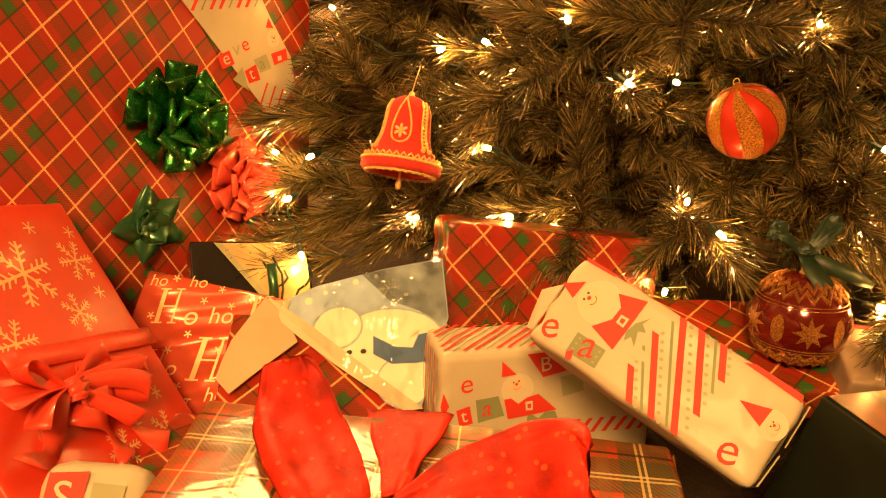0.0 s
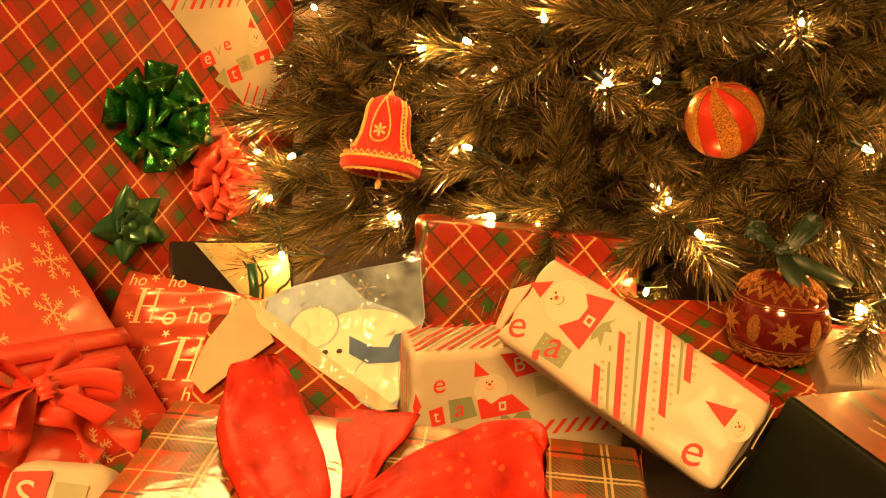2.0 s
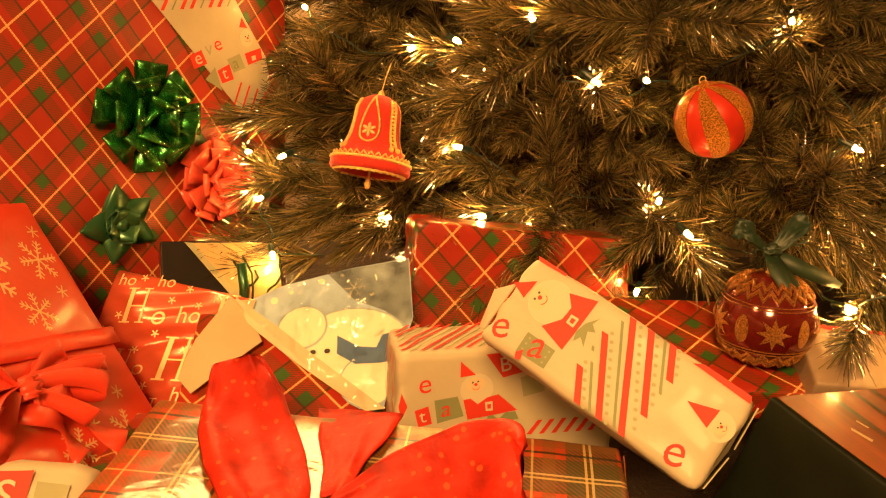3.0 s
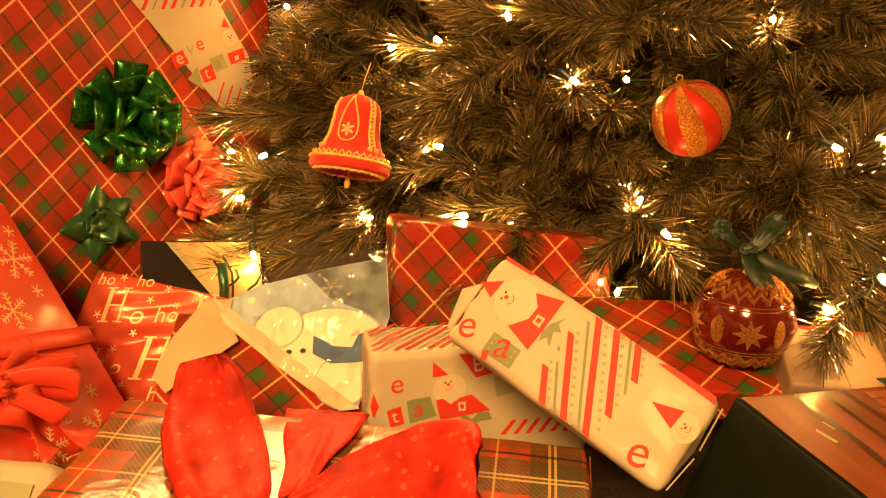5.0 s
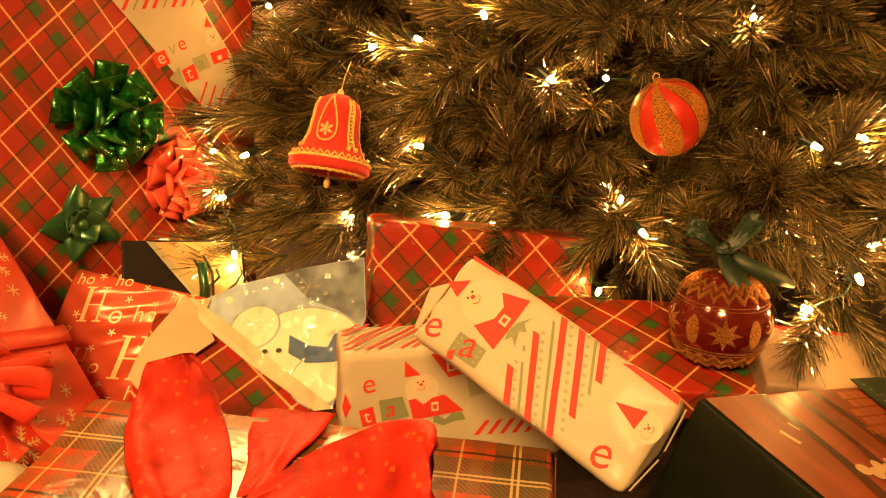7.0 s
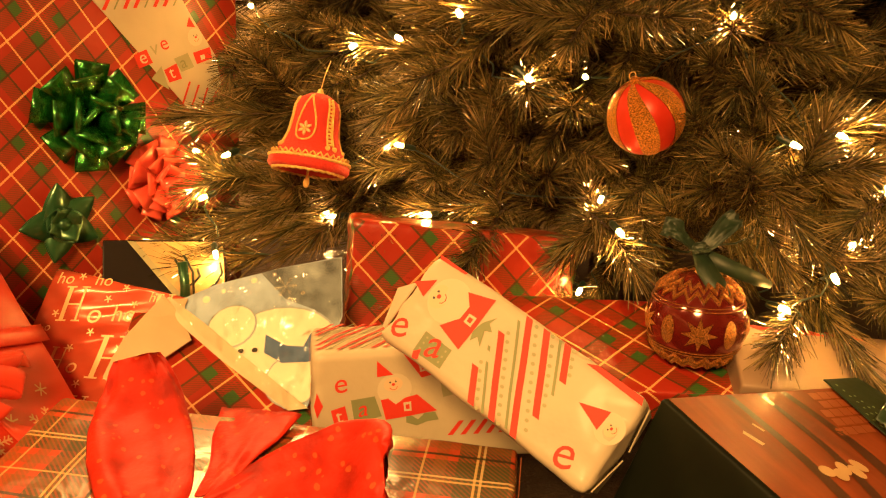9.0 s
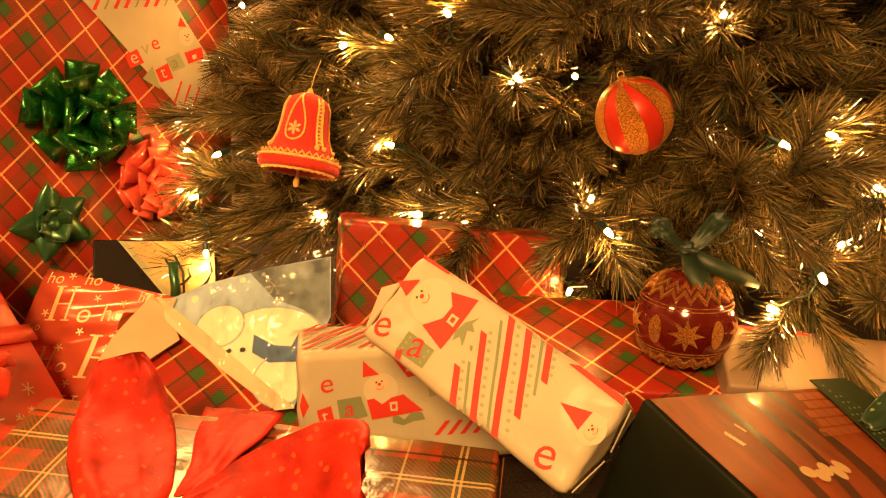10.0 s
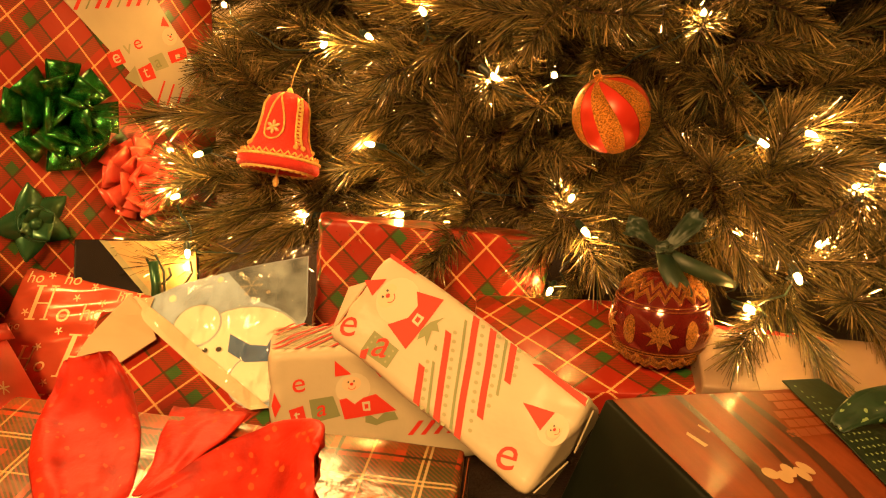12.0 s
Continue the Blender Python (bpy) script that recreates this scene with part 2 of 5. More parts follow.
M_GLITTER = mat("gold_glitter", (0.62, 0.24, 0.045), 0.30, metal=0.75, bump=1.0, bump_scale=1100, vary=0.9, vary_scale=900)
M_GLITTER_DIM = mat("dull_gold_glitter", (0.40, 0.16, 0.035), 0.34, metal=0.6, bump=1.0, bump_scale=1100, vary=0.9, vary_scale=900)
M_FELT = mat("scarlet_felt", (0.56, 0.022, 0.009), 0.75, sheen=0.08, bump=0.5, bump_scale=500, vary=0.12, vary_scale=120)
M_BALL_RED = mat("red_glass_ball", (0.15, 0.010, 0.007), 0.12, metal=0.45, coat=1.0, vary=0.05)
M_BALL_SATIN = mat("red_satin_ball", (0.55, 0.028, 0.012), 0.34, metal=0.3, coat=0.3, vary=0.10)
M_WALL = mat("warm_cream_wall", (0.42, 0.30, 0.18), 0.85, bump=0.15, bump_scale=120, vary=0.05, vary_scale=3)
M_FLOOR = mat("brown_carpet", (0.026, 0.014, 0.009), 0.95, bump=0.9, bump_scale=260, vary=0.25, vary_scale=180)
M_CEIL = mat("white_ceiling", (0.75, 0.70, 0.62), 0.9, bump=0.1, vary=0.04)
M_BLACK = mat("black_lacquer", (0.010, 0.008, 0.008), 0.25, coat=0.4, vary=0.2)
M_DARKGREEN = mat("dark_green_card", (0.006, 0.008, 0.004), 0.5, bump=0.15, vary=0.25, spec=0.15)
M_CREAM = mat("golden_cream_card", (0.45, 0.31, 0.14), 0.35, coat=0.4, bump=0.1, vary=0.12)
M_ENV = mat("manila_paper", (0.50, 0.37, 0.22), 0.5, bump=0.12, vary=0.06)
M_BLUE = mat("ice_blue_print", (0.36, 0.47, 0.62), 0.35, vary=0.3, vary_scale=30)
M_NAVY = mat("navy_cloth_print", (0.07, 0.13, 0.27), 0.4, vary=0.2)
M_WHITE_SOFT = mat("soft_white_print", (0.80, 0.74, 0.60), 0.35, vary=0.05)


def needle_colours(m, shades):
    """Each needle takes one of several greens and browns."""
    nt = m.node_tree
    geo = nt.nodes.new("ShaderNodeNewGeometry")
    ramp = nt.nodes.new("ShaderNodeValToRGB")
    ramp.color_ramp.interpolation = "CONSTANT"
    while len(ramp.color_ramp.elements) < len(shades):
        ramp.color_ramp.elements.new(0.5)
    for i, (at, c) in enumerate(shades):
        ramp.color_ramp.elements[i].position = at
        ramp.color_ramp.elements[i].color = (*c, 1)
    nt.links.new(geo.outputs["Random Per Island"], ramp.inputs[0])
    nt.links.new(ramp.outputs[0], nt.nodes["Principled BSDF"].inputs["Base Color"])


needle_colours(M_NEEDLE, [(0.0, (0.042, 0.048, 0.021)), (0.25, (0.096, 0.078, 0.029)), (0.5, (0.152, 0.110, 0.040)), (0.75, (0.215, 0.148, 0.054)), (0.93, (0.38, 0.25, 0.10))])
scatter_print(M_VELVET, (0.66, 0.13, 0.03), 120.0, 0.38, 0.38)

# ---- builders ----


def basis(o, x, n):
    """A pose at o whose z axis is n and whose x axis runs along x."""
    n = Vector(n).normalized()
    x = Vector(x)
    x = (x - n * x.dot(n)).normalized()
    y = n.cross(x)
    return Matrix(((x.x, y.x, n.x, o[0]), (x.y, y.y, n.y, o[1]), (x.z, y.z, n.z, o[2]), (0, 0, 0, 1)))


def thing(name, m, label, category, group=""):
    ob = new(name)
    ob.empty_display_size = 0.02
    ob.matrix_world = m
    return tagged(ob, label, category, group)


def mesh_of(name, verts, faces, materials, smooth=True, index=None, uvs=None):
    me = bpy.data.meshes.new(name)
    me.from_pydata(verts, [], faces)
    for m in materials:
        me.materials.append(m)
    if smooth:
        me.polygons.foreach_set("use_smooth", [True] * len(me.polygons))
    if index is not None:
        me.polygons.foreach_set("material_index", index)
    if uvs is not None:
        layer = me.uv_layers.new(name="UVMap")
        layer.data.foreach_set("uv", [c for uv in uvs for c in uv])
    me.update()
    return me


def part(name, data, material, parent, label="", m=None, smooth=True):
    """Links a bmesh or a mesh as one object under parent."""
    if isinstance(data, bmesh.types.BMesh):
        me = bpy.data.meshes.new(name)
        bmesh.ops.recalc_face_normals(data, faces=data.faces[:])
        data.to_mesh(me)
        data.free()
        if smooth:
            me.polygons.foreach_set("use_smooth", [True] * len(me.polygons))
    else:
        me = data
    if material is not None and not me.materials:
        me.materials.append(material)
    ob = new(name, me)
    ob.parent = parent
    if m is not None:
        ob.matrix_basis = m
    if label:
        tagged(ob, label)
    return ob


def ripple(x, y, z, amp, freq, seed):
    return amp * noise.noise(Vector((x * freq + seed * 3.1, y * freq - seed * 1.7, z * freq + seed)))


def crumple(x, y, z, w, crush, seed):
    """Folds gathered towards both ends of a wrapped box."""
    if not crush:
        return 0.0
    k = max(0.0, 1 - min(x, w - x) / 0.028)
    return k * (ripple(x, y, z, crush, 75, seed + 9) - 0.5 * crush * abs(noise.noise(Vector((x * 60, y * 45, seed)))))


def soft_box(w, h, d, r=0.003, amp=0.0012, freq=22.0, seed=0.0, n=14, crush=0.0):
    """A wrapped box: rounded edges, slightly uneven faces. Spans x 0..w, y -h..0, z -d..0; UV in metres on each face."""
    half = Vector((w / 2, h / 2, d / 2))

    def steps(a):
        inner = a - r
        return [-a, -a + 0.35 * r] + [-inner + 2 * inner * i / n for i in range(n + 1)] + [a - 0.35 * r, a]

    verts, faces, uvs, seen = [], [], [], {}
    for axis in range(3):
        ui, vi = [(1, 2), (2, 0), (0, 1)][axis]
        for side in (-1, 1):
            us, vs = steps(half[ui]), steps(half[vi])
            grid = []
            for a in us:
                row = []
                for b in vs:
                    p = Vector((0, 0, 0))
                    p[axis], p[ui], p[vi] = side * half[axis], a, b
                    key = tuple(round(c, 6) for c in p)
                    if key not in seen:
                        q = Vector([max(-half[i] + r, min(half[i] - r, p[i])) for i in range(3)])
                        nn = (p - q).normalized()
                        c = q + nn * r
                        c += nn * (ripple(c.x + w / 2, c.y - h / 2, c.z - d / 2, amp, freq, seed) + crumple(c.x + w / 2, c.y - h / 2, c.z - d / 2, w, crush, seed))
                        seen[key] = len(verts)
                        verts.append((c.x + w / 2, c.y - h / 2, c.z - d / 2))
                    row.append((seen[key], p))
                grid.append(row)
            for i in range(len(us) - 1):
                for j in range(len(vs) - 1):
                    quad = [grid[i][j], grid[i + 1][j], grid[i + 1][j + 1], grid[i][j + 1]]
                    if side < 0:
                        quad.reverse()
                    faces.append([q[0] for q in quad])
                    for _, p in quad:
                        x, y, z = p.x + w / 2, p.y - h / 2, p.z - d / 2
                        uvs.append([(y, z), (x, z), (x, y)][axis])
    return verts, faces, uvs


class Gift:
    """A wrapped box whose printed face lies in its local z = 0 plane."""

    def __init__(self, name, m, size, material, label, r=0.003, amp=0.0012, freq=22.0, seed=1.0, n=14, body="wrapping", crush=0.0):
        self.ob = thing(name, m, label, "gift")
        self.size, self.amp, self.freq, self.seed, self.r, self.crush = size, amp, freq, seed, r, crush
        v, f, uv = soft_box(*size, r, amp, freq, seed, n, crush)
        part(body, mesh_of(name + "_" + body, v, f, [material], uvs=uv), None, self.ob)

    def z(self, x, y):
        return ripple(x, y, 0.0, self.amp, self.freq, self.seed) + crumple(x, y, 0.0, self.size[0], self.crush, self.seed)

    def poly(self, pts, material, name="print", lift=0.0003, cut=0.006, parent=None):
        """A flat printed shape that follows the paper."""
        bm = bmesh.new()
        bm.faces.new([bm.verts.new((x, y, 0)) for x, y in pts])
        for _ in range(4):
            long = [e for e in bm.edges if e.calc_length() > cut]
            if not long:
                break
            bmesh.ops.triangulate(bm, faces=bm.faces[:])
            long = [e for e in bm.edges if e.calc_length() > cut]
            if long:
                bmesh.ops.subdivide_edges(bm, edges=long, cuts=1)
        for v in bm.verts:
            v.co.z = self.z(v.co.x, v.co.y) + lift
        ob = part(name, bm, material, parent or self.ob)
        return ob

    def oval(self, x, y, rx, ry, material, turn=0, name="print", lift=0.0003, n=20):
        c, s = math.cos(radians(turn)), math.sin(radians(turn))
        pts = []
        for i in range(n):
            a = 2 * math.pi * i / n
            px, py = rx * math.cos(a), ry * math.sin(a)
            pts.append((x + c * px - s * py, y + s * px + c * py))
        return self.poly(pts, material, name, lift)

    def text(self, body, x, y, size, material, turn=0, lift=0.0003, shear=0.0):
        me = text_mesh(body, size, shear)
        c, s = math.cos(radians(turn)), math.sin(radians(turn))
        for v in me.vertices:
            px, py = x + c * v.co.x - s * v.co.y, y + s * v.co.x + c * v.co.y
            v.co = (px, py, self.z(px, py) + lift)
        return part("lettering", me, material, self.ob)

    def flake(self, x, y, r, material, turn=0, thick=0.1, lift=0.0003, arms=6, barbs=True):
        """A printed snowflake: arms with barbs, one mesh."""
        bm = bmesh.new()

        def bar(ax, ay, bx, by, w):
            d = Vector((bx - ax, by - ay)).normalized()
            nx, ny = -d.y * w / 2, d.x * w / 2
            bm.faces.new([bm.verts.new((px, py, 0)) for px, py in
                          ((ax + nx, ay + ny), (ax - nx, ay - ny), (bx - nx, by - ny), (bx + nx, by + ny))])

        for i in range(arms):
            a = 2 * math.pi * i / arms + radians(turn)
            dx, dy = math.cos(a), math.sin(a)
            bar(x, y, x + dx * r, y + dy * r, thick * r)
            if barbs:
                for at, ln in ((0.34, 0.20), (0.56, 0.28), (0.78, 0.24)):
                    for sgn in (-1, 1):
                        b = a + sgn * radians(52)
                        px, py = x + dx * r * at, y + dy * r * at
                        bar(px, py, px + math.cos(b) * r * ln, py + math.sin(b) * r * ln, thick * r * 0.8)
        for v in bm.verts:
            v.co.z = self.z(v.co.x, v.co.y) + lift
        return part("snowflake_print", bm, material, self.ob)


def text_mesh(body, size, shear=0.0):
    cu = bpy.data.curves.new("lettering", "FONT")
    cu.body, cu.size, cu.shear = body, size, shear
    cu.resolution_u = 3
    ob = bpy.data.objects.new("lettering", cu)
    me = bpy.data.meshes.new_from_object(ob)
    bpy.data.objects.remove(ob)
    return me


def lathe(profile, n=40):
    """A turned shape round z from (radius, height) pairs."""
    bm = bmesh.new()
    rings = []
    for r, z in profile:
        rings.append([bm.verts.new((r * math.cos(2 * math.pi * i / n), r * math.sin(2 * math.pi * i / n), z)) for i in range(n)]
                     if r > 1e-6 else [bm.verts.new((0, 0, z))])
    for a, b in zip(rings, rings[1:]):
        for i in range(n):
            j = (i + 1) % n
            if len(a) == 1 and len(b) == 1:
                continue
            if len(a) == 1:
                bm.faces.new((a[0], b[i], b[j]))
            elif len(b) == 1:
                bm.faces.new((a[i], a[j], b[0]))
            else:
                bm.faces.new((a[i], a[j], b[j], b[i]))
    return bm


def tube(points, radius, n=6, closed=False, taper=None):
    """A round cord along points."""
    bm = bmesh.new()
    pts = [Vector(p) for p in points]
    rings = []
    for i, p in enumerate(pts):
        a = pts[(i - 1) % len(pts)] if closed or i else p
        b = pts[(i + 1) % len(pts)] if closed or i < len(pts) - 1 else p
        d = (b - a).normalized()
        u = d.orthogonal().normalized() if not rings else (lastu - d * lastu.dot(d)).normalized()
        lastu = u
        w = d.cross(u)
        r = radius * (taper(i / (len(pts) - 1)) if taper else 1)
        rings.append([bm.verts.new(p + (u * math.cos(2 * math.pi * k / n) + w * math.sin(2 * math.pi * k / n)) * r) for k in range(n)])
    pairs = list(zip(rings, rings[1:])) + ([(rings[-1], rings[0])] if closed else [])
    for a, b in pairs:
        for k in range(n):
            bm.faces.new((a[k], a[(k + 1) % n], b[(k + 1) % n], b[k]))
    if not closed:
        bm.faces.new(rings[0][::-1])
        bm.faces.new(rings[-1])
    return bm


def strip(points, sides, thick=0.0004):
    """A ribbon: points along its middle, sides the half-width vectors; two faces a little apart."""
    bm = bmesh.new()
    rows = []
    n = len(points)
    for i, (p, s) in enumerate(zip(points, sides)):
        p, s = Vector(p), Vector(s)
        a = Vector(points[max(0, i - 1)])
        b = Vector(points[min(n - 1, i + 1)])
        nn = (b - a).cross(s)
        nn = nn.normalized() * thick if nn.length > 1e-12 else Vector((0, 0, thick))
        rows.append([bm.verts.new(q) for q in (p - s + nn, p + nn * 1.0, p + s + nn, p + s - nn, p - nn, p - s - nn)])
    for a, b in zip(rows, rows[1:]):
        for k in range(6):
            bm.faces.new((a[k], a[(k + 1) % 6], b[(k + 1) % 6], b[k]))
    bm.faces.new(rows[0][::-1])
    bm.faces.new(rows[-1])
    return bm


# ---- the room ----


def slab(name, lo, hi, material, label):
    bm = bmesh.new()
    bmesh.ops.create_cube(bm, size=1)
    for v in bm.verts:
        v.co = Vector([(lo[i] + hi[i]) / 2 + v.co[i] * (hi[i] - lo[i]) for i in range(3)])
    me = bpy.data.meshes.new(name)
    bm.to_mesh(me)
    bm.free()
    me.materials.append(material)
    return tagged(new(name, me), label, kind="structure")


slab("floor", (-1.9, -2.3, -0.1), (2.1, 1.7, 0.0), M_FLOOR, "brown carpeted floor under the gifts")
slab("wall_north", (-1.9, 1.6, 0.0), (2.1, 1.7, 2.4), M_WALL, "warm cream plaster wall behind the tree")
slab("wall_south", (-1.9, -2.3, 0.0), (2.1, -2.2, 2.4), M_WALL, "warm cream plaster wall")
slab("wall_west", (-1.9, -2.2, 0.0), (-1.8, 1.6, 2.4), M_WALL, "warm cream plaster wall")
slab("wall_east", (2.0, -2.2, 0.0), (2.1, 1.6, 2.4), M_WALL, "warm cream plaster wall")
slab("ceiling", (-1.9, -2.3, 2.4), (2.1, 1.7, 2.5), M_CEIL, "white painted ceiling")

# ---- the gifts ----
# the tall plaid box against which the others lean
BIG = basis((-0.1475, 0.904, 0), (0.643, 0.766, 0), (0.766, -0.643, 0))
big = Gift("large_gift_box", BIG @ pose(-0.46, 0.54, 0), (0.46, 0.54, 0.26), M_PLAID_BIG,
           "tall gift box in red plaid paper standing on the floor", r=0.004, amp=0.0015, freq=9, seed=2.0, n=16)

# the scarlet snowflake box, leaning on its edge
SNOW = basis((-0.3164, 0.6565, 0.2172), (0.237, 0.966, -0.101), (0.781, -0.127, 0.611))
snow = Gift("snowflake_gift_box", SNOW @ pose(-0.20, 0, 0), (0.20, 0.219, 0.05), M_SNOW,
            "scarlet gift box printed with pale gold snowflakes, tied with red ribbon", r=0.004, amp=0.002, freq=16, seed=4.0)

# the copper-red gift with greeting words
HO = basis((-0.2657, 0.713, 0.147), (0.121, -0.023, -0.016), (-0.082, -0.823, 0.562))
ho = Gift("greeting_gift_box", HO, (0.15, 0.16, 0.035), M_HO,
          "shiny copper-red foil gift with pale greeting words", r=0.003, amp=0.003, freq=17, seed=6.3)

# the plaid gift in the middle
PB = basis((0.008, 0.715, 0.2015), (0.977, 0.197, -0.083), (0.202, -0.978, 0.05))
pb = Gift("plaid_gift_box", PB, (0.2185, 0.19, 0.06), M_PLAID_MID, "gift in glossy red plaid paper leaning under the tree",
          r=0.005, amp=0.0025, freq=16, seed=8.0, n=30, crush=0.0028)

# the small box in figure paper
SB = basis((0.0, 0.552, 0.1315), (0.993, 0.112, 0.018), (0.20, -0.975, -0.03))
sb = Gift("small_paper_gift", SB, (0.175, 0.095, 0.060), M_PAPER, "cream gift box with red and green holiday print and striped top",
          r=0.006, amp=0.0016, freq=30, seed=10.0, n=40, crush=0.0016)

# the long box in the same paper, lying across
ROLL = basis((0.0914, 0.5067, 0.2197), (0.7841, -0.4619, -0.4146), (-0.2513, -0.847, 0.4683))
roll = Gift("long_paper_gift", ROLL, (0.160, 0.0655, 0.045), M_PAPER, "long cream gift with red and green print, lying aslant",
            r=0.006, amp=0.0015, freq=34, seed=12.0, n=40, crush=0.0024)

# the tartan box in front, with the large bow
FORE = basis((-0.155, 0.4955, 0.1145), (0.9936, -0.1132, 0), (0, -0.18, 1))
fore = Gift("tartan_gift_box", FORE, (0.303, 0.24, 0.078), M_TARTAN, "wide gift box in glossy green and red tartan paper",
            r=0.004, amp=0.0022, freq=20, seed=14.0)

# plaid gift under the clear bag
under = Gift("flat_plaid_gift", basis((-0.180, 0.672, 0.121), (1, -0.02, 0.02), (0.02, -0.62, 0.78)), (0.185, 0.15, 0.03), M_PLAID,
             "flat gift in red plaid paper beneath a clear bag", r=0.003, amp=0.001, seed=16.0)

# dark green box with a glossy pictured lid
DG = basis((0.2225, 0.433, 0.156), (0.814, 0.561, -0.148), (0.281, -0.157, 0.947))
dg = Gift("pictured_gift_box", DG, (0.20, 0.22, 0.13), M_DARKGREEN, "dark green box with a glossy orange pictured lid",
          r=0.002, amp=0.0006, seed=18.0)

# the plaid gift under the glass ball
RP = basis((0.150, 0.699, 0.1424), (1, 0, 0), (0, -0.349, 0.937))
rp = Gift("leaning_plaid_gift", RP, (0.176, 0.122, 0.03), M_PLAID, "gift in red plaid paper beneath a glass ball",
          r=0.003, amp=0.0012, seed=20.0)

# peach box at the far right
M_PEACH = mat("peach_paper", (0.30, 0.20, 0.13), 0.45, bump=0.15, bump_scale=25, vary=0.08)
WB = basis((0.335, 0.618, 0.139), (1, -0.1, 0), (0, -0.45, 0.9)) @ pose(-0.012, 0.012, 0)
wb = Gift("cream_card_box", WB, (0.16, 0.068, 0.05), M_PEACH, "cream gift with a red striped top beneath the lowest branches",
          r=0.003, amp=0.0008, seed=22.0)



def end_folds(g, material, side=1):
    """The two triangular paper flaps folded over one end of a wrapped box, and the tape that holds them."""
    w, h, d = g.size
    x = w + 0.0016 if side > 0 else -0.0016
    k = 0.0007 * side
    for y0, y1 in ((-0.004, -0.56 * h), (-h + 0.004, -0.44 * h)):
        bm = bmesh.new()
        tri = [(x, y0, -0.005), (x + 2 * k, y1, -0.5 * d), (x, y0, -d + 0.005)]
        lo = [bm.verts.new(p) for p in tri]
        hi = [bm.verts.new((p[0] + k, p[1], p[2])) for p in tri]
        bm.faces.new(lo)
        bm.faces.new(hi[::-1])
        for i in range(3):
            bm.faces.new((lo[i], lo[(i + 1) % 3], hi[(i + 1) % 3], hi[i]))
        part("end_fold", bm, material, g.ob, smooth=False)


for g, material in ((big, M_PLAID_BIG), (pb, M_PLAID_MID), (fore, M_TARTAN), (rp, M_PLAID), (under, M_PLAID)):
    end_folds(g, material)

# ---- bows ----


def pull_bow(name, m, size, material, label, rings, seed, pointed=False, width=0.3):
    """A stick-on gift bow: rings of folded ribbon loops round a hub. rings: (count, length, lift, height)."""
    rnd = random.Random(seed)
    ob = thing(name, m, label, "gift bow", "bows on the large box")
    for count, length, lift, high in rings:
        for i in range(count):
            a = 2 * math.pi * (i + rnd.uniform(-0.18, 0.18)) / count + seed
            L = size * length * rnd.uniform(0.9, 1.08)
            up = lift + rnd.uniform(-0.10, 0.10)
            pts, sides = [], []
            for k in range(17):
                s = k / 16
                # out along the lower half, back over the upper half
                r = L * math.sin(math.pi * s) ** 0.8
                hgt = size * high * (s - 0.5) * 2 * math.sin(math.pi * min(1, s * 0.9 + 0.1)) * 0.5
                x = r * math.cos(up) - hgt * math.sin(up)
                z = r * math.sin(up) + hgt * math.cos(up) + 0.004
                wdt = size * width * 0.5
                if pointed:
                    wdt *= max(0.08, 1.25 * (1 - (r / L) ** 2.2))
                else:
                    wdt *= 0.30 + 0.80 * (r / L)
                tw = (s - 0.5) * rnd.uniform(0.2, 0.3)
                pts.append((x * math.cos(a), x * math.sin(a), max(z, 0.002)))
                sides.append(Vector((-math.sin(a), math.cos(a), tw)) * wdt)
            part("loop", strip(pts, sides), material, ob)
    part("hub", lathe([(0, 0), (0.006, 0), (0.006, 0.012), (0, 0.014)], 12), material, ob)
    return ob


def on_big(u, v, turn=0):
    return BIG @ pose(u, v, 0.0017, 0, 0, turn)


pull_bow("green_foil_bow", on_big(-0.1754, 0.2830), 0.053, M_BOW_GREEN, "large holographic green foil bow on a plaid gift",
         [(8, 1.0, 0.10, 0.40), (6, 0.86, 0.55, 0.42), (4, 0.66, 1.0, 0.42), (1, 0.5, 1.4, 0.4)], 3, width=0.56)
pull_bow("coral_red_bow", on_big(-0.1014, 0.2185), 0.040, M_BOW_RED, "glossy coral red bow of many ribbon loops",
         [(10, 1.0, 0.10, 0.36), (9, 0.98, 0.45, 0.38), (7, 0.90, 0.8, 0.40), (5, 0.80, 1.15, 0.4), (2, 0.7, 1.5, 0.4)], 5, width=0.52)
pull_bow("dark_green_star_bow", on_big(-0.2056, 0.1827), 0.036, M_BOW_DARK, "small dark green star bow on a plaid gift",
         [(5, 1.05, 0.10, 0.26), (4, 0.62, 0.6, 0.4)], 1.9, pointed=True, width=0.74)

# ---- the large fabric bow on the tartan box ----
BOW = thing("fabric_bow", pose(-0.03, 0.39, 0.10), "large scarlet fabric bow with wired loops on a tartan box", "bow")


